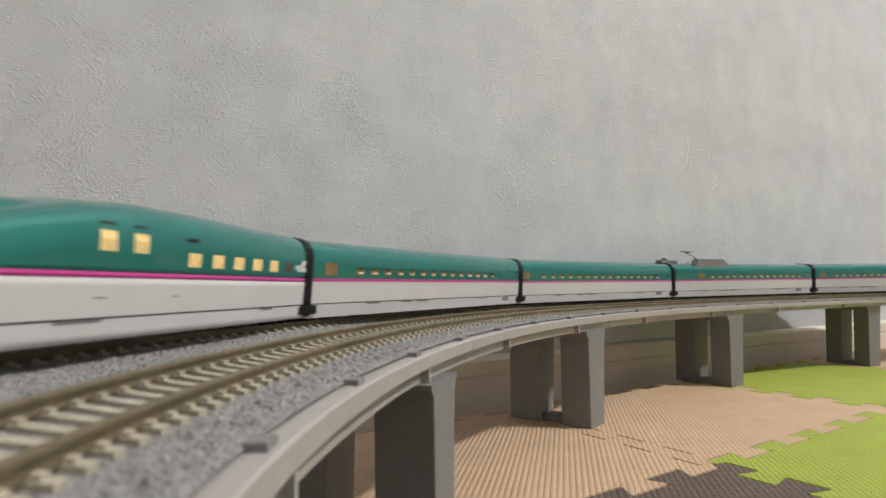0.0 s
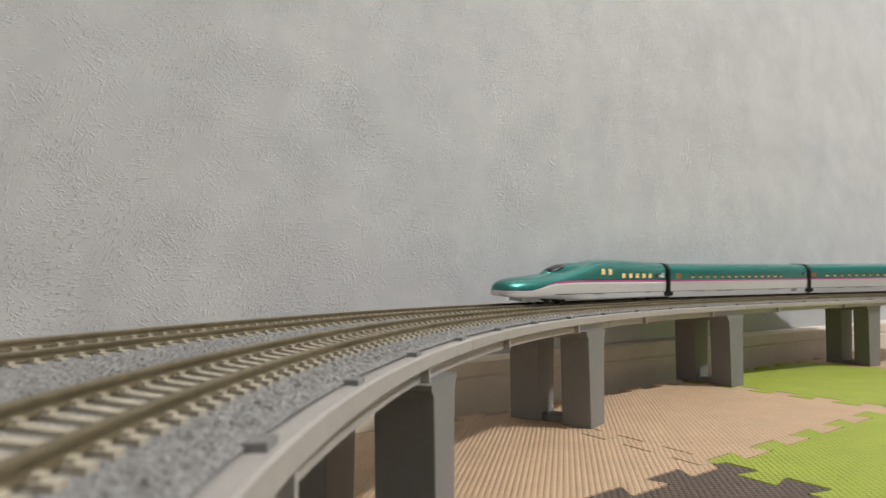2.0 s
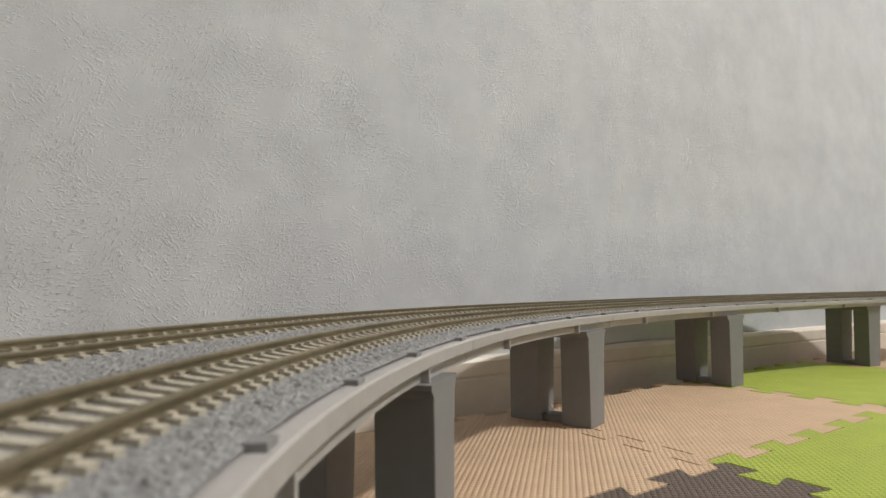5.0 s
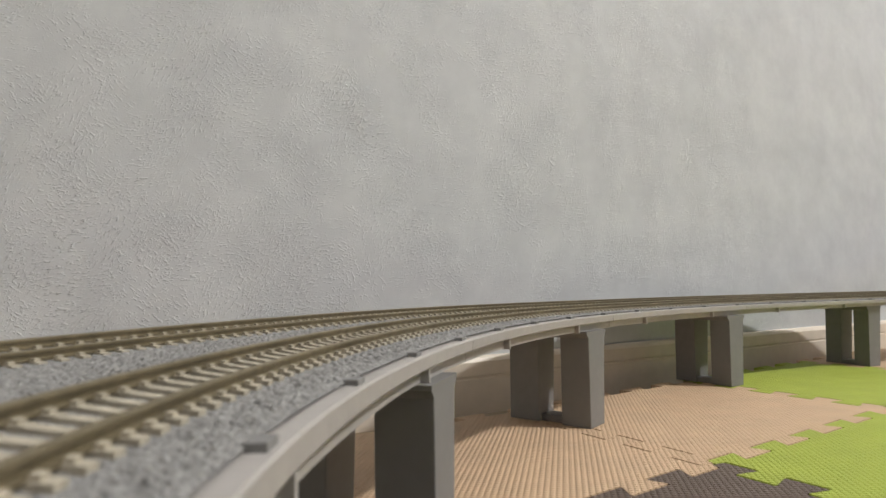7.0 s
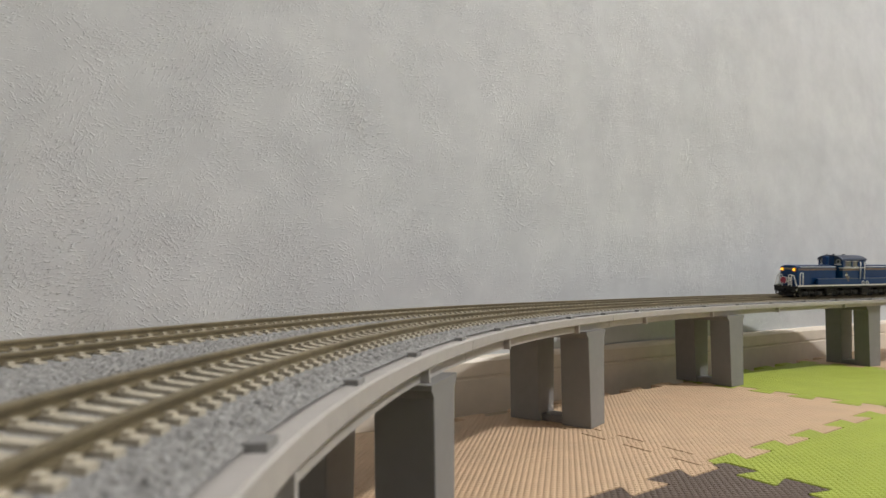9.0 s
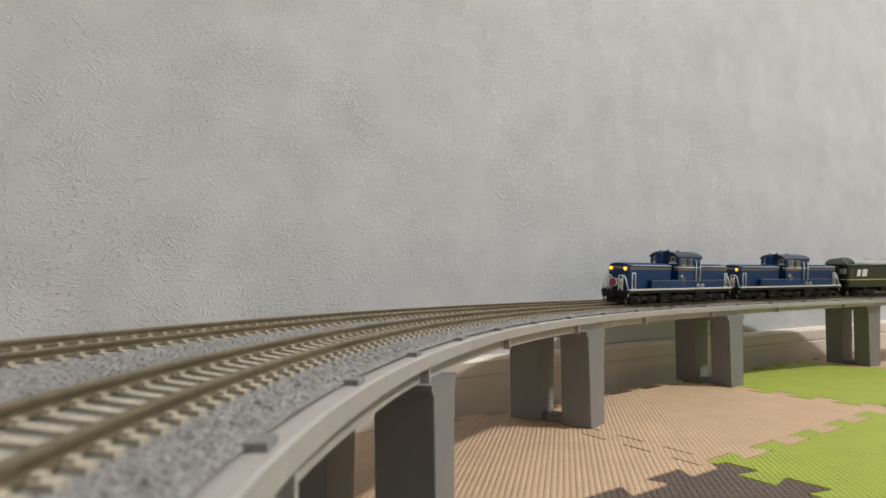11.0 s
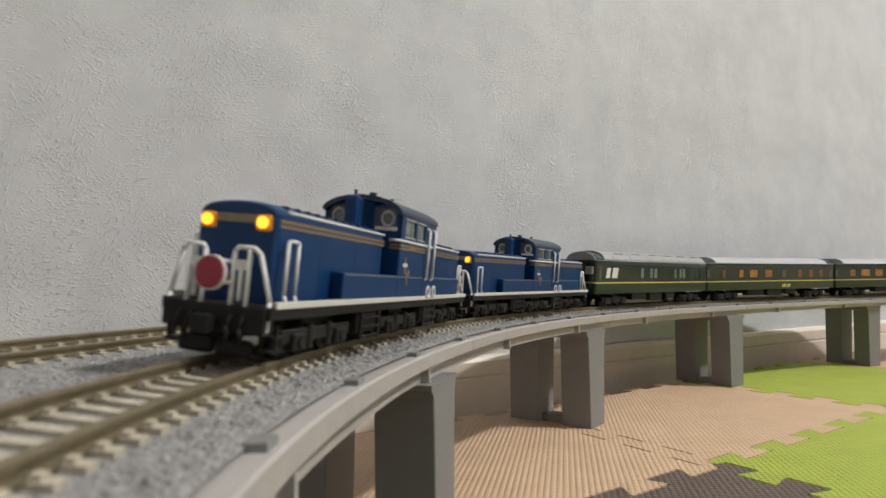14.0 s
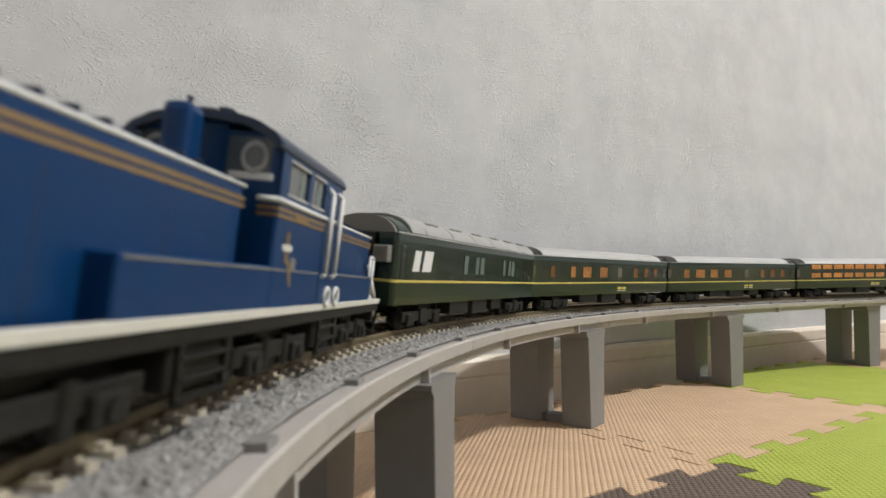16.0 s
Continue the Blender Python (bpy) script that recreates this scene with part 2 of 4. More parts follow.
def sweep(name, profile, s0, s1, step, material, parent, label="", close=True, end_caps=True):
    """A profile of (off, z) carried along the line, open or closed, in millimetres above the deck."""
    ss = np.linspace(s0, s1, max(2, int(round((s1 - s0) / step)) + 1))
    n, verts, faces = len(profile), [], []
    for s in ss:
        base, slim = deck_z(s), deck_slim(s)
        d = float(np.interp(s, S_GRID, LINE_D))
        for off, z in profile:
            o = off if off < 15 else off - 33.2 + d
            verts.append(spot(s, o, base + z * slim))
    m = n if close else n - 1
    for i in range(len(ss) - 1):
        for j in range(m):
            k = (j + 1) % n
            faces.append((i * n + j, i * n + k, (i + 1) * n + k, (i + 1) * n + j))
    if close and end_caps:
        faces.append(tuple(range(n)))
        faces.append(tuple((len(ss) - 1) * n + j for j in range(n)))
    return mesh_part(name, verts, faces, material, parent, label)


# ---- the room ----
WALL_TURN = 29.5
WALL_AT = Matrix.Translation((0.0889, 0.3837, 0)) @ Matrix.Rotation(radians(WALL_TURN), 4, "Z")   # x along the wall, y into it


def block(name, x0, x1, y0, y1, z0, z1, material, m=None, bevel=0.0):
    bm = bmesh.new()
    box(bm, x0, x1, y0, y1, z0, z1, bevel)
    ob = part(name, bm, material)
    if m is not None:
        ob.matrix_world = m
    return ob


def build_room():
    tagged(block("wall_north", -2200, 3200, 0, 120, -10, 2450, WALLPAPER, WALL_AT),
           "pale grey embossed wallpaper with raised strokes", "wall", kind="structure")
    tagged(block("wall_east", 3200, 3320, -3000, 120, -10, 2450, WALLPAPER, WALL_AT), "pale grey papered wall", "wall", kind="structure")
    tagged(block("wall_south", -2200, 3200, -3120, -3000, -10, 2450, WALLPAPER, WALL_AT), "pale grey papered wall", "wall", kind="structure")
    tagged(block("wall_west", -2320, -2200, -3000, 120, -10, 2450, WALLPAPER, WALL_AT), "pale grey papered wall", "wall", kind="structure")
    tagged(block("floor", -2200, 3200, -3000, 0, -40, -10, UNDERFLOOR, WALL_AT), "brown wooden floor under the foam mats", "floor", kind="structure")
    tagged(block("ceiling", -2320, 3320, -3120, 120, 2450, 2500, CEILING, WALL_AT), "plain white ceiling", "ceiling", kind="structure")
    # baseboard: a rounded board with a groove along it
    prof = [(0, -10), (-7, -10), (-7, 10.5), (-6.2, 11.2), (-6.2, 12.0), (-7, 12.7), (-7, 20.5), (-5.5, 22.6), (-3.5, 23.3), (0, 23.3)]
    verts, faces, n = [], [], len(prof)
    for x in (-2200, 3200):
        verts += [Vector((x, y, z)) * MM for y, z in prof]
    for j in range(n):
        faces.append((j, (j + 1) % n, n + (j + 1) % n, n + j))
    ob = mesh_part("baseboard", verts, faces, TRIM)
    ob.matrix_world = WALL_AT
    tagged(ob, "pale beige baseboard with a groove along it", "baseboard", kind="structure")
    bm = bmesh.new()
    bmesh.ops.create_cone(bm, cap_ends=True, segments=48, radius1=0.26, radius2=0.24, depth=0.07)
    lampbody = part("ceiling_lamp", bm, paint("lamp_shade", (0.85, 0.85, 0.82), 0.5, glow=((1.0, 0.93, 0.82), 2.0)))
    lampbody.location = (1.95, -0.15, 2.41)
    tagged(lampbody, "round white ceiling lamp, switched on", "ceiling lamp")


build_room()

# ---- foam mats ----
TILE = 152.0
TILE_V = 112.5
MAT_TURN = radians(33)
MAT_ORIGIN = Vector((0.0940, 0.2048, 0))


def seam(flip):
    """The toothed edge from one corner of a mat to the next: distance along, distance out."""
    n, up = 5, -5.0 if flip else 5.0
    pitch, pts = (TILE - 1.6) / n, [(0.0, 0.0)]
    for k in range(n):
        a = 0.8 + k * pitch
        first, last = (0.02 if k == 0 else -0.05), (0.98 if k == n - 1 else 1.05)
        pts += [(a + first * pitch, up * 0.92), (a + (first + 0.03) * pitch, up), (a + 0.53 * pitch, up), (a + 0.56 * pitch, up * 0.92),
                (a + 0.44 * pitch, -up * 0.92), (a + 0.47 * pitch, -up), (a + (last - 0.03) * pitch, -up), (a + last * pitch, -up * 0.92)]
    pts.append((TILE, 0.0))
    return pts


def build_mat(i, j, material, label):
    out = []
    low, near, far, gap = seam(False), seam(i % 2 == 0), seam(i % 2 == 1), 0.26
    out += [(a, o) for a, o in low][:-1]                       # along u at v = 0
    out += [(TILE + o, a) for a, o in far][:-1]                # along v at u = TILE
    out += [(a, TILE + o) for a, o in reversed(low)][:-1]
    out += [(o, a) for a, o in reversed(near)][:-1]
    out = [(x, y * TILE_V / TILE) for x, y in out]
    cx, cy = TILE / 2, TILE_V / 2
    out = [(x + (cx - x) * gap / 60, y + (cy - y) * gap / 60) for x, y in out]
    bm = bmesh.new()
    top = [bm.verts.new(((x + (cx - x) * 0.004) * MM, (y + (cy - y) * 0.004) * MM, 0)) for x, y in out]
    mid = [bm.verts.new((x * MM, y * MM, -0.0006)) for x, y in out]
    bot = [bm.verts.new((x * MM, y * MM, -0.0098)) for x, y in out]
    tris = tessellate_polygon([[Vector((x, y, 0)) for x, y in out]])
    for t in tris:
        bm.faces.new([top[q] for q in t])
        bm.faces.new([bot[q] for q in t])
    for a, b in ((top, mid), (mid, bot)):
        for k in range(len(out)):
            q = (k + 1) % len(out)
            bm.faces.new((a[k], a[q], b[q], b[k]))
    ob = part("foam_mat", bm, material)
    c, s = math.cos(MAT_TURN), math.sin(MAT_TURN)
    ob.matrix_world = Matrix.Translation(MAT_ORIGIN + Vector((c * i * TILE - s * j * TILE_V, s * i * TILE + c * j * TILE_V, 0)) * MM) @ Matrix.Rotation(MAT_TURN, 4, "Z")
    return tagged(ob, label, "foam mat", group="jigsaw foam mats")


NAMES = {"t": (TAN, "tan jigsaw foam mat with raised dots"), "g": (GREEN, "lime green jigsaw foam mat with raised dots"),
         "b": (BROWN, "dark brown jigsaw foam mat with raised dots")}
ROWS = {0: "gbtttgt", -1: "tgbbgbgtbg", -2: "gtbgtbtgtb", -3: "btgtbgtbgt"}


def build_mats():
    for j, row in ROWS.items():
        for k, ch in enumerate(row):
            build_mat(k - 4, j, *NAMES[ch])


build_mats()

# ---- the viaduct ----
S_NEAR, S_FAR = -330, 2320


def build_bed(name, s0, s1, step, rows):
    """Ballast with a rough, stony skin, one bed under both tracks."""
    ss = np.arange(s0, s1 + step, step)
    rng = np.random.default_rng(7)
    n, verts, faces = rows, [], []
    for s in ss:
        d = float(np.interp(s, S_GRID, LINE_D))
        b = float(np.interp(s, S_GRID, LINE_B))
        foot = deck_z(s)
        rail_z = float(np.interp(s, S_GRID, LINE_Z))
        near_z, far_z = rail_z - 2.25, rail_z + float(np.interp(s, S_GRID, FAR_LIFT)) - 2.0
        px = [-15.6, -15.4, -8.9, 8.9, d / 2, d - 8.9, d + 7.9, d + 8.2, d + 8.4]
        pz = [foot + 0.7, foot + 0.9, near_z - 8.9 * b, near_z + 8.9 * b, (near_z + 8.9 * b + far_z - 8.9 * b) / 2 - 0.5,
              far_z - 8.9 * b, far_z + 8.9 * b, foot + 0.5, foot - 0.2]
        for col, off in enumerate(np.linspace(-15.6, d + 8.4, n)):
            if col < 2:             # the moulded block's undercut foot
                verts.append(spot(s, (-13.9, -15.5)[col], foot + (0.1, 0.5)[col]))
                continue
            z = float(np.interp(off, px, pz))
            r = rng.normal(0, 0.15 if (off < -7.8 or 7.8 < off < d - 7.8) else 0.07, 3) if -15.5 < off < d + 8.3 else (0, 0, 0)
            verts.append(spot(s + r[0], off + r[1], z + r[2]))
    for i in range(len(ss) - 1):
        for j in range(n - 1):
            faces.append((i * n + j, i * n + j + 1, (i + 1) * n + j + 1, (i + 1) * n + j))
    me = bpy.data.meshes.new(name)
    me.from_pydata(verts, [], faces)
    me.materials.append(BALLAST)
    return tagged(new(name, me), "moulded bed of grey speckled ballast under two tracks", "ballast", kind="stuff")


def build_rail(parent, lat, far):
    prof = [(-0.8, -1.75), (0.8, -1.75), (0.8, -1.5), (0.28, -1.35), (0.28, -0.75), (0.5, -0.6), (0.5, -0.1), (0.35, 0), (-0.35, 0),
            (-0.5, -0.1), (-0.5, -0.6), (-0.28, -0.75), (-0.28, -1.35), (-0.8, -1.5)]
    ss = np.concatenate([np.arange(S_NEAR, 720, 5.0), np.arange(720, S_FAR + 1, 20.0)])
    n, verts, faces = len(prof), [], []
    for s in ss:
        m = on_track(s, far)
        verts += [m @ Vector((0, (lat + y) * MM, z * MM)) for y, z in prof]
    for i in range(len(ss) - 1):
        for j in range(n):
            k = (j + 1) % n
            faces.append((i * n + j, i * n + k, (i + 1) * n + k, (i + 1) * n + j))
    return mesh_part("rail", verts, faces, RAIL, parent)


def sleeper_mesh():
    bm = bmesh.new()
    for y0, y1, z1 in ((-7.6, -2.6, -1.62), (-2.6, 2.6, -1.72), (2.6, 7.6, -1.62)):
        box(bm, -0.85, 0.85, y0, y1, -2.9, z1)
    for y in (-6.05, -3.75, 3.75, 6.05):
        box(bm, -0.55, 0.55, y - 0.42, y + 0.42, -1.7, -1.2)
    bmesh.ops.remove_doubles(bm, verts=bm.verts, dist=1e-7)
    me = bpy.data.meshes.new("sleeper")
    bmesh.ops.recalc_face_normals(bm, faces=bm.faces)
    bm.to_mesh(me)
    bm.free()
    me.materials.append(SLEEPER)
    return me


def build_track(far):
    track = new("railway_track")
    tagged(track, "model railway track with brown rails and pale sleepers", "railway track", group="tracks on the viaduct")
    build_rail(track, -4.9, far), build_rail(track, 4.9, far)
    me = sleeper_mesh()
    for k in range(300):
        s = -60 + k * 3.83
        if s > 760:
            break
        ob = new("sleeper", me)
        ob.parent = track
        ob.matrix_basis = on_track(s, far)
    bm = bmesh.new()
    for s in [*np.arange(S_NEAR, -62, 7.66), *np.arange(762, S_FAR, 7.66)]:
        box(bm, -0.8, 0.8, -7.6, 7.6, -2.9, -1.75, m=on_track(s, far))
    tagged(part("sleepers_beyond", bm, SLEEPER, track), kind="stuff")
    return track


def build_deck():
    """Double-track deck units, butted end to end at the piers' joints."""
    joints = [-330, -136, 12, 160] + [160 + 148.4 * k for k in range(1, 14)]
    for a, b in zip(joints, joints[1:]):
        unit = new("viaduct_deck")
        tagged(unit, "light grey plastic double-track viaduct deck on piers", "viaduct deck", group="deck units of the viaduct")
        g = 0.12
        sweep("slab", [(-18.0, -3.9), (-18.2, -3.6), (-18.4, -0.4), (-18.1, 0), (41.0, 0), (41.6, -0.6), (41.6, -3.9)], a + g, b - g, 8, DECK, unit)
        sweep("girder", [(-16.0, -3.92), (-15.8, -7.6), (-14.0, -7.6), (-13.8, -5.0), (37.0, -5.0), (37.2, -7.6), (38.8, -7.6), (39.0, -3.92)], a + g, b - g, 8, DECK, unit)
        if a > 1000:
            continue
        bm = bmesh.new()
        box(bm, -0.5, 0.5, -18.0, -15.3, -7.9, -3.8, 0.12)
        fin = bpy.data.meshes.new("bracket")
        bm.to_mesh(fin)
        bm.free()
        fin.materials.append(DECK)
        bm = bmesh.new()
        box(bm, -1.7, 1.7, -17.4, -15.0, -0.1, 0.9, 0.12)
        lug = bpy.data.meshes.new("lug")
        bm.to_mesh(lug)
        bm.free()
        lug.materials.append(PIER)
        for me, first, pitch in ((fin, 123.5, 74.1), (lug, 43.5, 37.1)):
            k0 = math.ceil((a - first) / pitch)
            while first + k0 * pitch < b:
                s = first + k0 * pitch
                x, y, h = along(s)
                ob = new(me.name, me)
                ob.parent = unit
                ob.matrix_basis = Matrix.Translation((x * MM, y * MM, deck_z(s) * MM)) @ Matrix.Rotation(h, 4, "Z") @ Matrix.Diagonal((1, 1, deck_slim(s) if me is fin else 1, 1))
                k0 += 1


def build_pier(s, shift=0.0, size=1.0, lean=0.5):
    x, y, h = along(s)
    pier = new("viaduct_pier")
    tagged(pier, "grey plastic two-legged viaduct pier on foam mats", "viaduct pier", group="piers of the viaduct")
    top = deck_z(s) - 7.6 * deck_slim(s)
    near, far, deep = -19.5 * size + shift, 23.0 * size + shift, 7.1 * size
    for y0, y1 in ((near, near + 14.4 * size), (far - 16.0 * size, far)):
        bm = bmesh.new()
        for v in box(bm, -deep, deep, y0, y1, 0, top - 2.5, 0.35):
            if v.co.z > 0.01:       # moulding draft: a little deeper at the top
                v.co.x += (2.7 + 0.6 * lean if v.co.x > 0 else lean) * MM
        part("leg", bm, PIER, pier)
    # the cap: a bar over both legs, flared along the track with a short chamfer
    bm = bmesh.new()
    prof = [(-deep + lean, top - 3.2), (deep + 2.9, top - 3.2), (deep + 4.6, top - 1.2), (deep + 4.6, top), (-deep + lean - 1.9, top), (-deep + lean - 1.9, top - 1.2)]
    a = [bm.verts.new((xx * MM, (near - 0.05) * MM, z * MM)) for xx, z in prof]
    b = [bm.verts.new((xx * MM, 38.5 * MM, z * MM)) for xx, z in prof]
    bm.faces.new(a), bm.faces.new(b)
    for i in range(6):
        bm.faces.new((a[i], a[(i + 1) % 6], b[(i + 1) % 6], b[i]))
    part("cap", bm, PIER, pier)
    bm = bmesh.new()
    box(bm, -4.5, 4.5, near + 14 * size, far - 15.6 * size, 0, 3.4, 0.3)
    part("foot_bar", bm, PIER, pier)
    pier.matrix_world = Matrix.Translation((x * MM, y * MM, 0)) @ Matrix.Rotation(h, 4, "Z")


build_bed("ballast_bed", -60, 720, 0.9, 80)
build_bed("ballast_bed_beyond", 720, S_FAR, 6, 24)
build_bed("ballast_bed_behind", S_NEAR, -60, 6, 24)
build_deck()
for pier_s, pier_shift, pier_size, pier_lean in [(-179, 0, 1, 0.5), (-24, 0, 1, 0.5), (128.7, 0, 1, 0.3), (284.6, 0, 1, 0.7), (439.4, -2.0, 0.92, 1.3), (601.5, 1.2, 0.80, 2.4), *[(601.5 + 155 * k, 1.2, 0.80, 2.4) for k in range(1, 11)]]:
    build_pier(pier_s, pier_shift, pier_size, pier_lean)
build_track(False)
build_track(True)


# ---- train materials ----
TEAL = paint("metallic_teal_paint", (0.006, 0.190, 0.165), 0.26, 0.35, 0.05, 200, coat=0.6)
ICE = paint("pale_grey_white_paint", (0.62, 0.61, 0.60), 0.24, 0.0, 0.03, 150, coat=0.4)
PINK = paint("magenta_stripe_paint", (0.55, 0.045, 0.27), 0.3, 0, 0.04, 200)
BLACK = paint("black_plastic", (0.012, 0.012, 0.0125), 0.5, 0, 0.2, 400, spec=0.2)
SOOT = paint("dark_grey_running_gear", (0.018, 0.0175, 0.0165), 0.58, 0, 0.3, 500, spec=0.2)
SMOKE = paint("smoked_cockpit_glass", (0.012, 0.013, 0.013), 0.12, 0, 0.1, 200, coat=0.3)
GLASSY = paint("smoked_window", (0.03, 0.035, 0.035), 0.08, 0, 0.1, 200, coat=1.0)
LIT = paint("window_lit_from_inside", (0.35, 0.24, 0.08), 0.2, 0, 0.35, 900, glow=((1.0, 0.70, 0.30), 0.72))
LIT_DIM = paint("window_faintly_lit", (0.16, 0.11, 0.05), 0.2, 0, 0.4, 900, glow=((1.0, 0.60, 0.22), 0.045))
LIT_SLEEPER = paint("dim_lit_window", (0.30, 0.13, 0.04), 0.2, 0, 0.5, 700, glow=((1.0, 0.42, 0.12), 0.038))
LIT_WARM = paint("orange_lit_window", (0.35, 0.14, 0.03), 0.2, 0, 0.5, 700, glow=((1.0, 0.42, 0.12), 0.17))
LIT_FAINT = paint("dull_orange_window", (0.10, 0.05, 0.02), 0.15, 0, 0.5, 700, glow=((1.0, 0.36, 0.10), 0.05))
# seat tops glow by themselves in place of cabin light falling on them
SEATS = paint("pale_seat_tops", (0.6, 0.5, 0.35), 0.5, 0, 0.1, 300, glow=((1.0, 0.85, 0.55), 0.35))
NAVY = paint("deep_blue_paint", (0.002, 0.035, 0.125), 0.36, 0.0, 0.08, 150, spec=0.3)
NAVY_ROOF = paint("dark_blue_roof_paint", (0.010, 0.024, 0.060), 0.38, 0.0, 0.15, 200)
WHITE = paint("white_painted_trim", (0.74, 0.74, 0.73), 0.4, 0, 0.05, 300)
BONE = paint("cream_white_edge", (0.66, 0.65, 0.60), 0.4, 0, 0.06, 300)
GOLD = paint("matt_gold_stripe", (0.25, 0.165, 0.08), 0.4, 0.2, 0.12, 400)
DULL = paint("dull_beige_plastic", (0.22, 0.19, 0.13), 0.5, 0, 0.2, 500)
CAB_GLASS = paint("cab_window_glass", (0.10, 0.11, 0.11), 0.08, 0, 0.15, 300, coat=0.8)
RED = paint("dark_red_headboard", (0.28, 0.020, 0.050), 0.35, 0, 0.12, 400)
AMBER = paint("lit_amber_headlamp", (1.0, 0.6, 0.1), 0.3, glow=((1.0, 0.44, 0.02), 2.3))
# amber rim with the lens's spilled light put in as a faint glow
AMBER_RIM = paint("amber_headlamp_rim", (0.6, 0.25, 0.02), 0.3, glow=((1.0, 0.35, 0.02), 0.14))
BOTTLE = paint("dark_bottle_green_paint", (0.0025, 0.018, 0.012), 0.25, 0, 0.08, 150, coat=0.2)
MOSS = paint("lower_green_paint", (0.005, 0.020, 0.010), 0.3, 0, 0.08, 150, coat=0.15)
YELLOW = paint("pale_yellow_line", (0.62, 0.52, 0.12), 0.4, 0, 0.04, 300)
SILVER = paint("satin_silver_roof", (0.50, 0.50, 0.50), 0.33, 0.3, 0.05, 200)
HATCH = paint("matt_grey_hatch_paint", (0.33, 0.33, 0.325), 0.5, 0, 0.08, 250)
FAIRING = paint("grey_fairing_plastic", (0.19, 0.18, 0.165), 0.45, 0, 0.06, 300)
PALE_PANE = paint("pale_louvre_pane", (0.14, 0.175, 0.16), 0.2, 0, 0.2, 600)


def side_patch(name, wfun, x0, x1, z0, z1, proud, material, parent, side=-1, depth=0.5, label="", nz=4, slant=0.0):
    """A thin panel that follows a car's side, in millimetres; wfun gives the half width at a height."""
    verts, faces = [], []
    for i in range(nz + 1):
        z = z0 + (z1 - z0) * i / nz
        w = wfun(z)
        dx = slant * (z - z0)
        for x in (x0 + dx, x1 + dx):
            verts.append(Vector((x, side * (w + proud), z)) * MM)
        for x in (x0 + dx, x1 + dx):
            verts.append(Vector((x, side * (w - depth), z)) * MM)
    for i in range(nz):
        a, b = 4 * i, 4 * (i + 1)
        faces += [(a, a + 1, b + 1, b), (a + 2, b + 2, b + 3, a + 3), (a, b, b + 2, a + 2), (a + 1, a + 3, b + 3, b + 1)]
    faces += [(0, 2, 3, 1), (4 * nz, 4 * nz + 1, 4 * nz + 3, 4 * nz + 2)]
    return mesh_part(name, verts, faces, material, parent, label)


def ring_of(pairs, x):
    """A closed ring at x from (half width, height) pairs that climb one side."""
    return [(x, -w, z) for w, z in pairs] + [(x, w, z) for w, z in reversed(pairs)]


# ---- the teal express ----
def express_w(z, top=24.5, half=10.5, knee=14.0, n=3.6):
    if z <= knee:
        return half - 0.3 * max(0, (5 - z) / 3)
    u = min(1.0, (z - knee) / (top - knee))
    return half * max(0.0, 1 - u ** n) ** (1 / n)


def zone(wf, z0, z1, n):
    return [(wf(z0 + (z1 - z0) * i / n), z0 + (z1 - z0) * i / n) for i in range(n + 1)]


def roof_heights(z0, z1, n):
    return [z0 + (z1 - z0) * math.sin(math.pi / 2 * i / n) for i in range(n + 1)]


def underframe(car, half, wheel_x, r=2.7, wide=7.6, frame_z=(1.4, 4.6), tread=4.6):
    """A truck at each wheel_x: dark side frames, axle boxes and four wheels."""
    for cx in wheel_x:
        bm = bmesh.new()
        for sy in (-1, 1):
            box(bm, cx - 11, cx + 11, sy * wide - 0.5, sy * wide + 0.5, frame_z[0] + 1.0, frame_z[1], 0.25)
            for ax in (-7.5, 7.5):
                box(bm, cx + ax - 1.6, cx + ax + 1.6, sy * (wide + 0.2) - 0.9, sy * (wide + 0.2) + 0.9, frame_z[0], frame_z[1] - 0.6, 0.3)
            box(bm, cx - 2.2, cx + 2.2, sy * (wide + 0.2) - 0.8, sy * (wide + 0.2) + 0.8, frame_z[0] + 0.4, frame_z[1] + 0.6, 0.3)
        box(bm, cx - 2, cx + 2, -wide, wide, frame_z[1] - 1.6, frame_z[1] + 1.4)
        truck = part("truck_frame", bm, SOOT, car, "dark grey truck side frame")
        for ax in (-7.5, 7.5):
            for sy in (-1, 1):
                bm = bmesh.new()
                rod(bm, (cx + ax, sy * (tread - 0.9), r), (cx + ax, sy * (tread + 0.6), r), r, 20)
                rod(bm, (cx + ax, sy * (tread - 1.3), r), (cx + ax, sy * (tread - 0.9), r), r + 0.45, 20)
                part("wheel", bm, BLACK, truck, "small dark wheel")


def express_ring(car, x):
    """The black bellows at a car's end."""
    bm = bmesh.new()
    pts = [(express_w(z) + 0.65, z + (0.5 if z > 14.2 else 0)) for z in [2.2, 6, 10, 14, *roof_heights(14.5, 24.4, 6)]]
    prof = [(-w, z) for w, z in pts] + [(w, z) for w, z in reversed(pts)]
    a = [bm.verts.new((x * MM, y * MM, z * MM)) for y, z in prof]
    b = [bm.verts.new(((x + 2.6) * MM, y * MM, z * MM)) for y, z in prof]
    bm.faces.new(a), bm.faces.new(b)
    for i in range(len(prof)):
        k = (i + 1) % len(prof)
        bm.faces.new((a[i], a[k], b[k], b[i]))
    box(bm, x - 3.0, x + 5.2, -11.2, -4, 2.8, 5.4, 0.3)
    part("bellows", bm, BLACK, car, "black rubber bellows and coupler between cars")


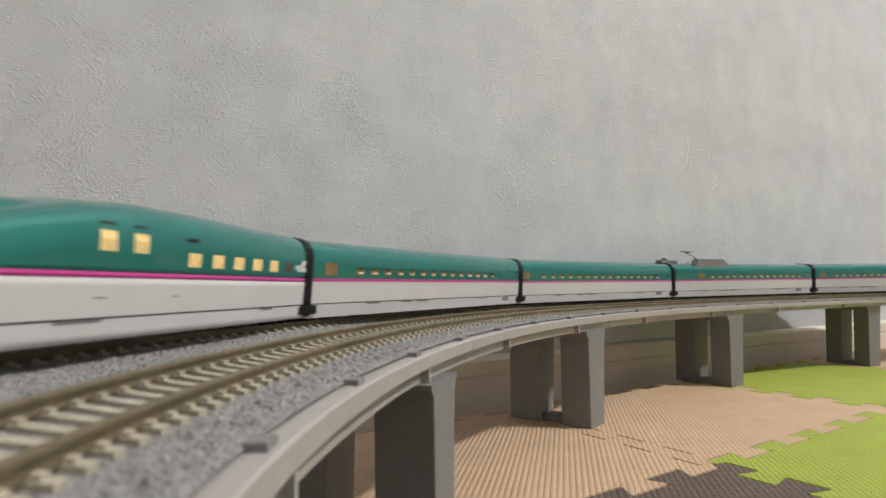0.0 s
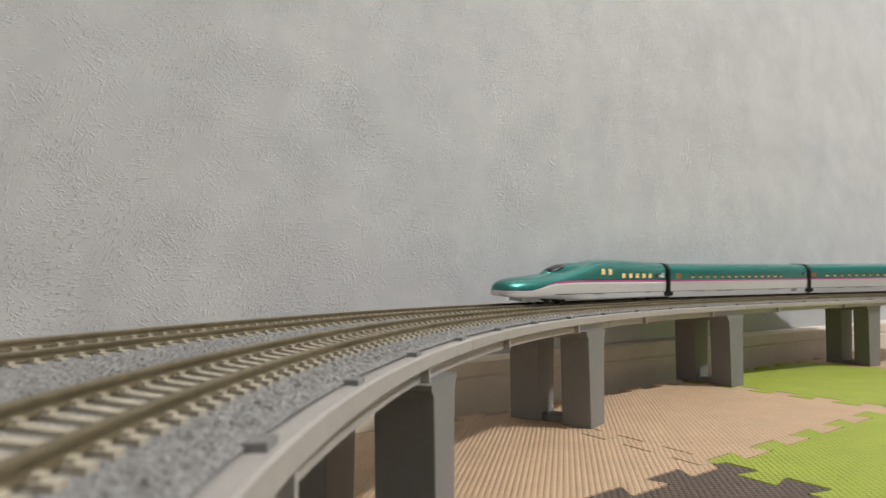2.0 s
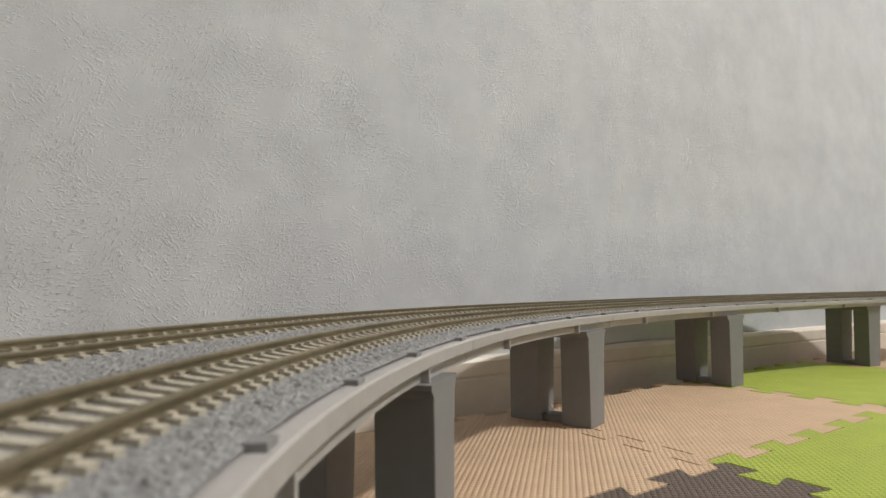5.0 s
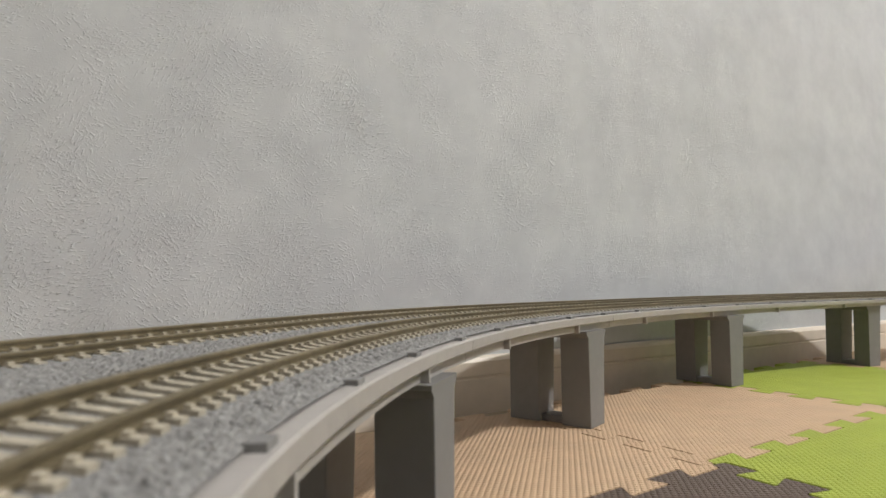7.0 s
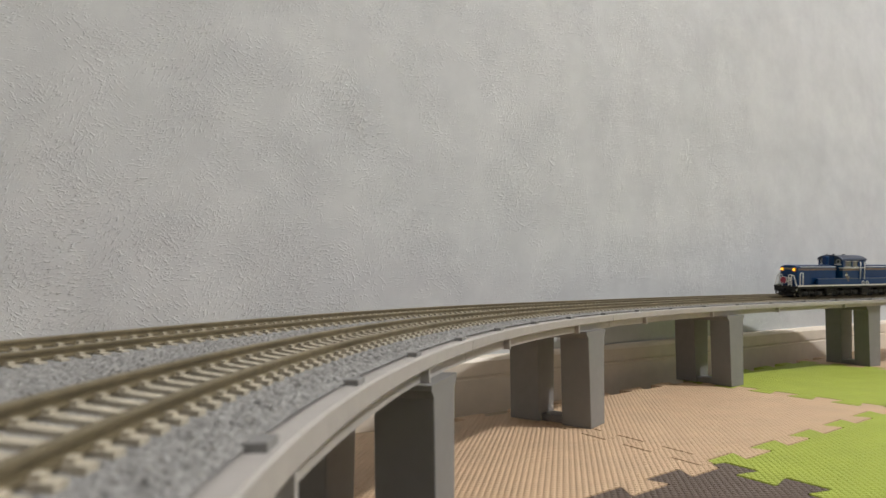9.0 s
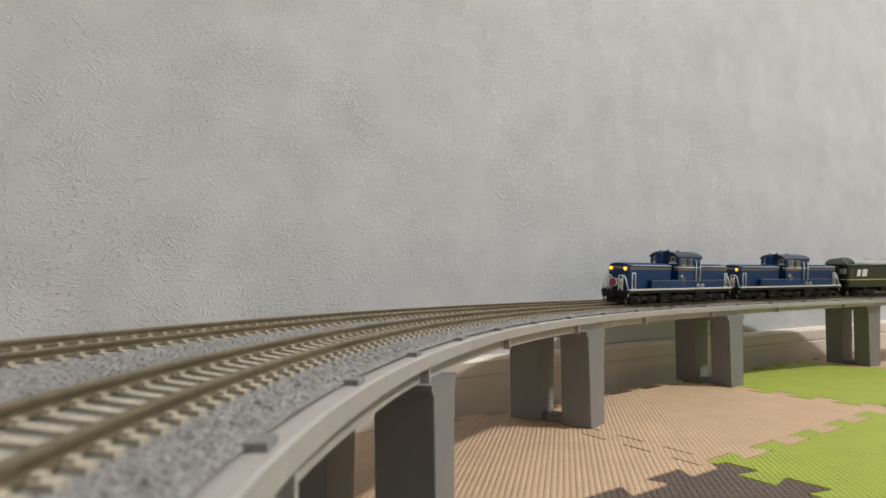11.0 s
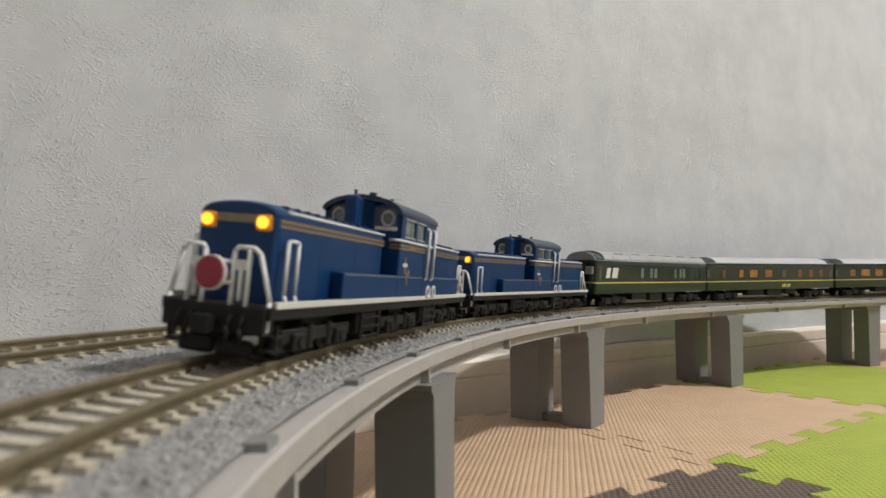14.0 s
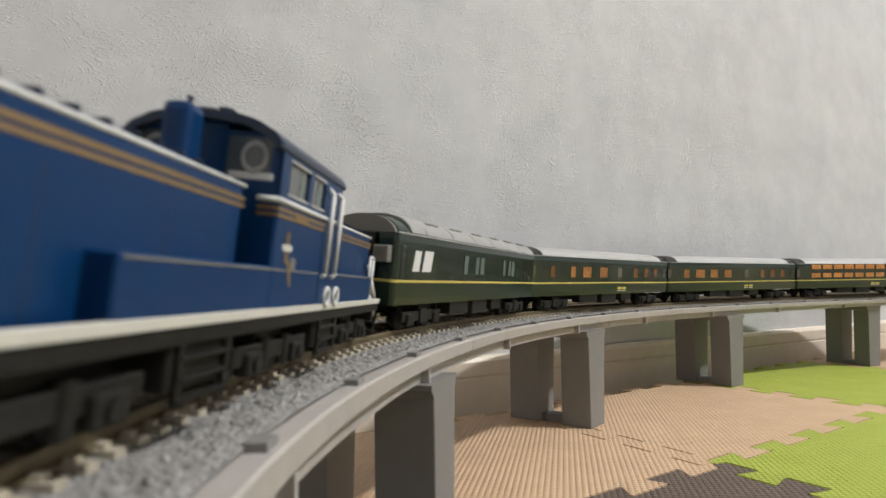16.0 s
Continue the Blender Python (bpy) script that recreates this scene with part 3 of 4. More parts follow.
def express_trim(car, x0, x1, panels):
    side_patch("skirt_line", express_w, x0, x1, 5.55, 5.85, 0.04, SOOT, car, nz=1)
    for a, b, z0, z1 in panels:
        side_patch("skirt_panel", express_w, a, b, z0, z1, 0.05, FAIRING, car, nz=1)


def lit_window(car, wf, x0, x1, z0, z1, material, seats=True):
    w = side_patch("window", wf, x0, x1, z0, z1, 0.05, material, car, label="window lit warm from inside", nz=3)
    side_patch("window_frame", wf, x0 - 0.25, x1 + 0.25, z0 - 0.25, z0, 0.09, TEAL, w, nz=1)
    side_patch("window_frame", wf, x0 - 0.25, x1 + 0.25, z1, z1 + 0.25, 0.09, TEAL, w, nz=1)
    if seats:
        for k in (0.45, 0.78):
            x = x0 + (x1 - x0) * k
            side_patch("seat_top", wf, x - 0.45, x + 0.45, z0 + 0.15, z0 + 0.75, 0.07, SEATS, w, nz=1)


def express_car(pantograph, rows, door):
    """A middle car from x = -77 to 77; windows by their distance from the front end."""
    car = new("express_car")
    L = 77.6
    xs = [-L, -L + 0.5, -40, 0, 40, L - 0.5, L]

    def shrink(x, w):
        return w - (0.35 if abs(x) > L - 0.1 else 0)
    loft("lower_body", [ring_of([(shrink(x, w), z) for w, z in zone(express_w, 1.5, 12.4, 6)], x) for x in xs], ICE, car, "pale grey-white lower body", smooth=False)
    loft("stripe", [ring_of([(shrink(x, w) + 0.03, z) for w, z in zone(express_w, 12.4, 13.35, 1)], x) for x in xs], PINK, car, "magenta stripe", smooth=False)
    loft("upper_body", [ring_of([(shrink(x, express_w(z)), z) for z in roof_heights(13.35, 24.5, 16)], x) for x in xs], TEAL, car, "glossy teal upper body", smooth=False)
    express_ring(car, -L - 1.7)
    express_trim(car, -L, L, [(-50, -43, 5.0, 5.5), (-30, -23.5, 5.0, 5.5), (-20, -12, 5.0, 5.5), (30, 40, 5.0, 5.5), (56, 63, 3.4, 5.4)])
    x = -79.1
    lit_window(car, express_w, x + door, x + door + 5.2, 14.3, 18.2, LIT_DIM, False)
    for k in range(rows[2]):
        a = x + rows[0] + k * rows[1]
        lit_window(car, express_w, a, a + 4.0, 14.8, 16.9, LIT_DIM if k < rows[2] - 1 else GLASSY)
        side_patch("blind", express_w, a + 0.2, a + 3.8, 16.3, 16.9, 0.07, SOOT, car, nz=1)
    side_patch("vent", express_w, 58, 62, 19.2, 19.7, 0.05, SOOT, car, nz=1)
    side_patch("vent", express_w, 70, 72.5, 15.5, 18.4, 0.04, GLASSY, car, nz=2)
    underframe(car, 77, (-56, 56))
    if pantograph:
        for x0, x1, y0, y1 in ((-76, -62, 3.0, 8.2), (-56, -16, -8.2, -3.0)):
            prof = [(x0, 21), (x0 + 5, 28.3), (x1 - 9, 28.3), (x1, 21)]
            bm = bmesh.new()
            a = [bm.verts.new((px * MM, (y0 if z > 21 else y0 - 1.0) * MM, z * MM)) for px, z in prof]
            b = [bm.verts.new((px * MM, (y1 - (0.8 if z > 21 else 0)) * MM, z * MM)) for px, z in prof]
            bm.faces.new(a), bm.faces.new(b)
            for i in range(4):
                bm.faces.new((a[i], a[(i + 1) % 4], b[(i + 1) % 4], b[i]))
            bmesh.ops.bevel(bm, geom=list(bm.edges), offset=0.4 * MM, segments=2, affect="EDGES")
            part("pantograph_fairing", bm, FAIRING, car, "grey sound-screen fairing on the roof")
        bm = bmesh.new()
        for px, py, sx in ((-76, 5.6, 16), (-60, 5.6, 24)):
            box(bm, px, px + sx, 2.6, 8.0, 21.0, 26.8 if px < -70 else 24.5, 0.5)
        part("roof_screen", bm, FAIRING, car)
        panto = part_rods("pantograph", [[(-58, 0, 23), (-44, 0, 28.5)], [(-44, 0, 28.5), (-56, 0, 33)], [(-56, -4, 33.2), (-56, 4, 33.2)], [(-58, -4, 32.6), (-52, -4, 33.4)]], 0.28, SOOT, car, "thin folded pantograph arm")
        part_rods("insulator", [[(-46, 0, 29), (-42, 0, 27.6)]], 0.4, RED, panto)
    tagged(car, "teal and white bullet train car with a magenta stripe" if not pantograph else
           "teal and white bullet train car carrying a pantograph fairing", "train car", group="cars of the bullet train")
    return car


def part_rods(name, chains, r, material, parent, label="", n=6):
    bm = bmesh.new()
    for c in chains:
        bar(bm, c, r, n)
    return part(name, bm, material, parent, label, smooth=True)


def nose_shape(d):
    """Half width, top, split height and underside of the long nose, d millimetres behind its tip."""
    half = float(np.interp(d, [0, 0.8, 2.5, 6, 12, 20, 32, 50, 70], [1.6, 4.2, 6.2, 7.9, 9.1, 9.8, 10.2, 10.4, 10.5]))
    top = float(np.interp(d, [0, 0.8, 2.5, 6, 12, 22, 34, 46, 58, 70, 82, 94, 110, 160], [9.2, 11.2, 12.5, 13.6, 14.5, 15.3, 16.4, 17.9, 19.9, 22.2, 24.7, 25.8, 25.9, 24.9]))
    split = float(np.interp(d, [0, 16, 22, 30, 38, 50, 60], [7.9, 7.9, 8.5, 10.5, 12.0, 12.7, 12.85]))
    low = float(np.interp(d, [0, 2, 6, 14, 30, 44, 52], [6.6, 5.2, 4.4, 3.8, 3.4, 2.4, 1.9]))
    return half, top, split, low


def nose_x(d):
    """The nose's own place along the car, d millimetres behind the tip of its full-length outline."""
    return -78.6 + d * 0.96778 if d < 90 else d - 81.5


def nose_d(x):
    return (x + 78.6) / 0.96778 if x < 8.5 else x + 81.5


def lead_w(x, z):
    d = nose_d(x)
    half, top, split, low = nose_shape(d)
    knee = float(np.interp(d, [0, 36, 80], [7.6, 8.6, 14.0]))
    n = float(np.interp(d, [0, 36, 76], [2.0, 2.1, 3.6]))
    if z > knee:
        u = min(1.0, (z - knee) / (top - knee))
        return half * max(0.0, 1 - u ** n) ** (1 / n)
    u = max(0.0, (5.2 - z) / 4)
    curl = float(np.interp(d, [0, 44, 60], [1, 0.8, 0.03]))
    return half * (1 - curl * 0.5 * u ** 1.6)


def express_lead():
    car = new("express_lead_car")
    xs = [nose_x(d) for d in (0, 0.4, 0.8, 1.6, 2.5, 4, 6, 9, 12, 16, 20, 25, 30, 34, 38, 42, 46, 50, 54, 58, 62, 66, 70, 74, 78, 82, 86, 90, 94, 100, 106, 112, 130, 145, 160.2, 160.8)]
    low, mid, up = [], [], []
    for x in xs:
        half, top, split, bot = nose_shape(nose_d(x))
        thick = float(np.interp(nose_d(x), [0, 27, 44], [0.02, 0.02, 0.48]))
        low.append(ring_of([(lead_w(x, z), z) for z in np.linspace(bot, split - thick, 9)], x))
        mid.append(ring_of([(lead_w(x, z) + 0.03, z) for z in (split - thick, split + thick)], x))
        up.append(ring_of([(lead_w(x, z), z) for z in roof_heights(split + thick, top, 18)], x))
    loft("lower_body", low, ICE, car, "pale grey-white lower body and nose underside")
    loft("stripe", mid, PINK, car, "magenta stripe tapering out at the nose")
    loft("upper_body", up, TEAL, car, "glossy teal nose and roof")
    # the cockpit bubble, a smooth teal hump with dark glass
    hump, glass = [], []
    for i in range(15):
        d = 34 + i * 3.4
        u = i / 14
        base = nose_shape(d)[1] - 2.4
        height = float(np.interp(d, [34, 40, 46, 52, 58, 66, 74, 82], [15.8, 18.4, 20.8, 22.3, 23.0, 23.3, 23.7, 24.0]))
        w = float(np.interp(d, [34, 40, 50, 58, 70, 82], [1.6, 3.6, 4.8, 5.2, 5.6, 6.4]))
        hump.append([(nose_x(d), w * math.cos(a), base + max(0.4, height - base) * max(0, math.sin(a)) ** 0.75) for a in np.linspace(math.pi, 0, 15)])
        if 40 < d < 56:
            glass.append([(nose_x(d), (w + 0.08) * math.cos(a), base + (max(0.4, height - base) + 0.1) * math.sin(a) ** 0.75) for a in np.linspace(math.pi * (0.86 - 0.025 * abs(i - 4)), math.pi * (0.14 + 0.025 * abs(i - 4)), 15)])
    loft("cockpit_hump", hump, TEAL, car, caps=True)
    loft("windscreen", glass, SMOKE, car, "dark smoked cockpit glass", caps=True)
    # plough skirt under the nose
    loft("plough", [[(nose_x(d), -w, 1.7), (nose_x(d), -w * 0.86, 4.4), (nose_x(d), w * 0.86, 4.4), (nose_x(d), w, 1.7)] for d, w in ((16, 5.0), (20, 6.4), (26, 7.6), (32, 8.2))], ICE, car, "pale plough skirt under the nose", smooth=False)
    wf = lambda z: lead_w(30, z)
    side_patch("skirt_line", wf, -42, 79, 5.55, 5.85, 0.05, SOOT, car, nz=1)
    for a, b in ((-6, 3), (52, 58)):
        side_patch("skirt_panel", wf, a, b, 5.0, 5.5, 0.06, FAIRING, car, nz=1)
    for a, b in ((1, 3.5), (19.5, 21)):
        side_patch("handhold", wf, a, b, 8.9, 9.2, 0.05, FAIRING, car, nz=1)
    g = 80.3
    for a, b in ((-79.2, -75.8), (-71.8, -68.4)):
        w = side_patch("window", lambda z: lead_w(g + (a + b) / 2, z), g + a, g + b, 16.9, 20.3, 0.05, LIT, car, label="tall window lit warm yellow", nz=3)
        for k in range(3):
            xx = g + a + 0.5 + k * 1.0
            side_patch("curtain_fold", lambda z: lead_w(g + a, z), xx, xx + 0.3, 17.0, 20.2, 0.07, LIT_DIM, w, nz=2)
        side_patch("vent", lambda z: lead_w(g + (a + b) / 2, z), g + a, g + b, 21.3, 21.7, 0.05, SOOT, car, nz=1)
    side_patch("vent", wf, g - 58, g - 54, 19.9, 20.6, 0.05, SOOT, car, nz=1)
    for k in range(6):
        a = g - 57.0 + k * 7.9
        m = LIT if k < 5 else GLASSY
        w = side_patch("window", wf, a, a + 3.7, 14.9, 17.7, 0.05, m, car, label="small window lit warm yellow", nz=3)
        for q in (0.8, 1.9, 2.9):
            side_patch("curtain_fold", wf, a + q, a + q + 0.25, 14.95, 17.6, 0.07, LIT_DIM, w, nz=2)
    # a pale bird-like swoosh
    for a, b, z0, z1, sl in ((-12.5, -9.5, 15.8, 17.0, 0.9), (-10.5, -5.2, 15.2, 16.5, 0.2), (-9.5, -6.8, 16.5, 18.4, 0.8)):
        side_patch("emblem", wf, g + a, g + b, z0, z1, 0.05, ICE, car, label="pale swoosh emblem", nz=2, slant=sl)
    underframe(car, 80, (-40, 58))
    tagged(car, "teal bullet train lead car with long nose, lit windows", "train car", group="cars of the bullet train")
    return car


def make_express():
    cars = [(express_lead(), -81.3, 54)]
    plain = express_car(False, (22.6, 7.5, 14), 8.2)
    third = express_car(False, (17.6, 7.75, 16), 3.2)
    panto = express_car(True, (38.0, 7.6, 14), 26.0)
    cars.append((plain, 0.5 * 158.3, 56))
    cars.append((third, 1.5 * 158.3, 56))
    cars.append((panto, 2.5 * 158.3, 56))
    cars.append((copy_thing(plain, Matrix()), 3.5 * 158.3, 56))
    return cars


# ---- the blue diesel locomotive ----
def hood_w(z):
    """Half width of the hood: upright sides and a rounded top edge."""
    if z < 22.0:
        return 6.9
    u = min(1.0, (z - 22.0) / 2.0)
    return 6.9 * max(0.0, 1 - u ** 2.3) ** (1 / 2.3) if u < 1 else 0.0


def cab_w(z):
    return 9.5 if z < 21.5 else 9.5 - 0.10 * (z - 21.5)


def flat_w(v):
    return lambda z: v


def loco():
    car = new("diesel_locomotive")
    # running board with a cream edge
    bm = bmesh.new()
    box(bm, -54.5, 56, -9.3, 9.3, 6.6, 8.5, 0.2)
    part("running_board", bm, SOOT, car, "dark running board")
    for sy in (-1, 1):
        bm = bmesh.new()
        box(bm, -53.5, 56.5, sy * 9.3 - 0.25, sy * 9.3 + 0.25, 8.25, 9.3, 0.12)
        part("board_edge", bm, BONE, car, "cream-white running board edge")
    # hoods
    for name, x0, x1 in (("front_hood", -51.5, -10.6), ("rear_hood", 17.5, 53.0)):
        zs = [8.5, 14, 22.0, *roof_heights(22.2, 24.0, 7)]
        rings = []
        for x, k in ((x0, 0.93), (x0 + 0.35, 0.97), (x0 + 1.2, 1.0), (x1 - 1.2, 1.0), (x1 - 0.35, 0.97), (x1, 0.93)):
            rings.append(ring_of([(max(0.2, hood_w(z)) * k, 8.5 + (z - 8.5) * (1 - (1 - k) * 0.35)) for z in zs], x))
        loft(name, rings, NAVY, car, "deep blue engine hood", smooth=False)
        for sy in (-1, 1):
            part_rods("hood_line", [[(x0 + 3, sy * 6.75, 22.6), (x1, sy * 6.75, 22.6)]], 0.27, WHITE, car, "white line along the hood")
            side_patch("gold_stripe", hood_w, x0 + 0.9, x1, 20.15, 20.6, 0.05, GOLD, car, sy, nz=1)
            side_patch("gold_stripe", hood_w, x0 + 0.9, x1, 20.9, 21.4, 0.05, GOLD, car, sy, nz=1)
            for k in range(1, 3):
                xx = x0 + (x1 - x0) * k / 3
                side_patch("panel_joint", hood_w, xx - 0.08, xx + 0.08, 8.8, 19.2, 0.03, NAVY_ROOF, car, sy, nz=1)
        for k in range(int((x1 - x0) / 3.2) - 2):
            xx = x0 + 4 + k * 3.2
            bm = bmesh.new()
            box(bm, xx, xx + 0.35, -6.0, 6.0, 23.0, 23.75, 0.1)
            part("roof_rib", bm, NAVY_ROOF, car)
    # side tanks beside the hoods
    for sy in (-1, 1):
        bm = bmesh.new()
        box(bm, -33.5, 45, sy * 8.1 - 1.35, sy * 8.1 + 1.35, 8.5, 14.1, 0.3)
        tank = part("side_tank", bm, NAVY, car, "blue side tank on the running board")
        side_patch("tank_line", flat_w(9.45), -33, 44.6, 13.65, 13.9, 0.06, FAIRING, tank, sy, nz=1)
        # plain white ovals in place of the two D letters
        for cx in (14.8, 19.6):
            ring = [(cx + 1.25 * math.cos(a), sy * 9.62, 10.3 + 1.35 * math.sin(a)) for a in np.linspace(0, 2 * math.pi, 17)]
            part_rods("filler_ring", [ring], 0.32, WHITE, tank, "white oval ring")
    # cab
    bm = bmesh.new()
    box(bm, -1.0, 24.0, -9.5, 9.5, 8.5, 21.8, 0.35)
    cab = part("cab", bm, NAVY, car, "deep blue driver's cab")
    rings = []
    for x, k in ((-2.4, 0.985), (-1.9, 1.0), (24.9, 1.0), (25.4, 0.985)):
        pts = [(0.3, 28.3), (5.0, 27.9), (8.0, 27.0), (9.2, 26.0), (9.75, 26.25), (9.6, 26.8), (8.8, 27.5), (6.5, 28.4), (3.5, 28.95), (0.3, 29.15)]
        rings.append(ring_of([(w * k, z) for w, z in pts], x))
    loft("cab_roof", rings, NAVY_ROOF, cab, "dark blue curved cab roof", smooth=False)
    # window band: posts, sills and panes
    blocks = []
    for sy in (-1, 1):
        for xa, xb in ((-1.0, 1.6), (8.6, 10.2), (15.6, 24.0)):
            blocks.append((xa, xb, sy * 9.2 - 0.28, sy * 9.2 + 0.28, 21.6, 26.3))
        blocks.append((-1.0, 24.0, sy * 9.2 - 0.27, sy * 9.2 + 0.27, 21.6, 22.5))
        blocks.append((-1.0, 24.0, sy * 9.2 - 0.27, sy * 9.2 + 0.27, 25.7, 26.3))
    for xx in (-0.7, 23.7):
        for ya, yb in ((-9.4, -8.0), (8.0, 9.4), (-2.6, 2.6)):
            blocks.append((xx - 0.3, xx + 0.3, ya, yb, 21.6, 26.4 if abs(ya + yb) > 1 else 28.2))
        blocks.append((xx - 0.29, xx + 0.29, -9.2, 9.2, 21.6, 23.4))
        blocks.append((xx - 0.29, xx + 0.29, -7.6, 7.6, 27.1, 27.6))
    for blk in blocks:
        bm = bmesh.new()
        box(bm, *blk)
        part("window_post", bm, NAVY, cab)
    for sy in (-1, 1):
        for xa, xb in ((1.7, 8.5), (10.3, 15.5)):
            w = side_patch("window", flat_w(9.15), xa, xb, 22.55, 25.65, 0.0, CAB_GLASS, cab, sy, depth=0.25, label="cab side window")
            side_patch("shade", flat_w(9.2), xb - 2.6, xb - 0.8, 22.6, 25.4, 0.02, PALE_PANE, w, sy, depth=0.2, nz=1)
            for z in (22.5, 25.65):
                side_patch("window_rim", flat_w(9.3), xa - 0.2, xb + 0.2, z - 0.12, z + 0.12, 0.25, SILVER, w, sy, nz=1)
        for xx in (-0.75, 23.75):
            bm = bmesh.new()
            box(bm, xx - 0.12, xx + 0.12, sy * 5.5 - 2.9, sy * 5.5 + 2.9, 23.4, 27.2)
            w = part("window", bm, CAB_GLASS, cab, "cab end window")
            ring = [(xx + (-0.3 if xx < 0 else 0.3), sy * 6.0 + 1.4 * math.cos(a), 25.3 + 1.25 * math.sin(a)) for a in np.linspace(0, 2 * math.pi, 19)]
            part_rods("spinning_pane_ring", [ring], 0.26, SILVER, w, "round ring in the window")
            bm = bmesh.new()
            box(bm, xx - 0.35, xx + 0.35, sy * 5.5 - 2.9, sy * 5.5 + 2.4, 23.3, 23.95, 0.1)
            part("sill", bm, WHITE, w, "pale sill shelf inside the window")
            if xx < 0:
                for za, zb in ((19.9, 20.35), (20.65, 21.1)):
                    bm = bmesh.new()
                    box(bm, -1.15, -0.9, min(sy * 7.0, sy * 9.3), max(sy * 7.0, sy * 9.3), za, zb)
                    part("gold_stripe", bm, GOLD, cab)
                part_rods("front_line", [[(-1.2, sy * 6.9, 21.75), (-1.2, sy * 9.4, 21.75)]], 0.27, WHITE, cab, "white line under the cab windows")
        part_rods("waist_line", [[(-1.3, sy * 9.55, 21.75), (24, sy * 9.55, 21.75)]], 0.27, WHITE, cab, "white line under the cab windows")
        side_patch("gold_stripe", cab_w, -1, 17, 19.9, 20.35, 0.06, GOLD, cab, sy, nz=1)
        side_patch("gold_stripe", cab_w, -1, 17, 20.65, 21.1, 0.06, GOLD, cab, sy, nz=1)
        side_patch("gold_plate", cab_w, 4.5, 9.5, 19.95, 21.0, 0.1, GOLD, cab, sy, nz=1)
        side_patch("door", cab_w, 16.6, 23.0, 9.5, 21.0, 0.06, NAVY, cab, sy, nz=1, label="blue cab door")
        for xx in (17.4, 22.0):
            part_rods("door_handrail", [[(xx, sy * 9.6, 13.2), (xx, sy * 10.25, 13.8), (xx, sy * 10.25, 24.6), (xx, sy * 9.4, 25.1)]], 0.34, WHITE, cab, "white handrail beside the cab door")
        # meteor emblem: a four-pointed star with a tail
        for xa, xb, za, zb, sl, mt in ((2.6, 3.6, 14.6, 18.4, 0, GOLD), (1.6, 4.6, 16.1, 16.9, 0, BONE), (3.4, 4.2, 11.8, 15.0, -0.45, GOLD), (4.8, 6.4, 14.0, 15.4, 0, FAIRING)):
            side_patch("emblem", cab_w, xa + (1.5 if sl else 0), xb + (1.5 if sl else 0), za, zb, 0.07 + 0.02 * (mt is BONE), mt, cab, sy, label="gold star emblem with a tail", slant=sl, nz=1)
    bm = bmesh.new()
    box(bm, -8.0, -4.4, -1.6, 1.6, 20.5, 28.5, 0.8)
    part("exhaust_tower", bm, NAVY, car, "blue exhaust tower before the cab")
    for xx, yy, r, h in ((0.6, -1.2, 0.75, 29.5), (-3.4, 1.2, 0.3, 29.5), (9, -2.5, 0.4, 29.4), (17, 2, 0.4, 29.3)):
        bm = bmesh.new()
        rod(bm, (xx, yy, 28), (xx, yy, h), r, 10)
        rod(bm, (xx, yy, h), (xx, yy, h + 0.25), r * 1.25, 10)
        part("roof_fitting", bm, NAVY_ROOF, car)
    # front and rear faces
    for front in (-1, 1):
        fx = -51.6 if front < 0 else 53.1
        o = -1 if front < 0 else 1
        bm = bmesh.new()
        box(bm, fx - 0.15, fx + 0.15, -3.4, 3.4, 20.5, 21.8, 0.08)
        part("front_stripe", bm, DULL, car, "dull beige panel between the headlamps")
        for sy in (-1, 1):
            bm = bmesh.new()
            box(bm, fx - 0.45, fx + 0.45, sy * 4.8 - 1.3, sy * 4.8 + 1.3, 19.4, 21.9, 0.45)
            case = part("headlamp", bm, AMBER_RIM if front < 0 else FAIRING, car, "square headlamp housing")
            bm = bmesh.new()
            rod(bm, (fx + 0.3 * o, sy * 4.8, 20.65), (fx + 0.75 * o, sy * 4.8, 20.65), 0.88, 18)
            part("lens", bm, AMBER if front < 0 else GLASSY, case, "round amber lens, lit" if front < 0 else "dark round lens")
        # buffer beam, steps and coupler
        bx = fx + 2.0 * o
        bm = bmesh.new()
        box(bm, bx - 1.4, bx + 1.4, -8.6, 8.6, 4.4, 8.3, 0.25)
        beam = part("buffer_beam", bm, SOOT, car, "dark buffer beam")
        for sy in (-1, 1):
            bm = bmesh.new()
            for z in (1.9, 3.9):
                box(bm, bx - 1.0 - 1.4 * o, bx + 1.6 - 1.4 * o, sy * 8.0 - 1.3, sy * 8.0 + 1.3, z, z + 0.45, 0.1)
            for yy in (6.8, 9.2):
                box(bm, bx - 0.3 - 1.2 * o, bx + 0.3 - 1.2 * o, sy * yy - 0.2, sy * yy + 0.2, 1.9, 5.6)
            part("step", bm, SOOT, beam, "dark boarding steps")
            part_rods("hose", [[(bx + 1.3 * o, sy * 3.2, 7), (bx + 2.4 * o, sy * 3.2, 5.4), (bx + 2.2 * o, sy * 3.6, 3.0)], [(bx + 1.3 * o, sy * 5.2, 7), (bx + 2.2 * o, sy * 5.2, 5.2), (bx + 2.0 * o, sy * 5.6, 3.2)]], 0.28, BLACK, beam)
        bm = bmesh.new()
        box(bm, bx, bx + 3.4 * o, -1.1, 1.1, 4.6, 6.4, 0.25)
        box(bm, bx + 2.6 * o, bx + 4.0 * o, -1.5, 1.5, 4.2, 6.9, 0.3)
        part("coupler", bm, BLACK, beam)
        bm = bmesh.new()
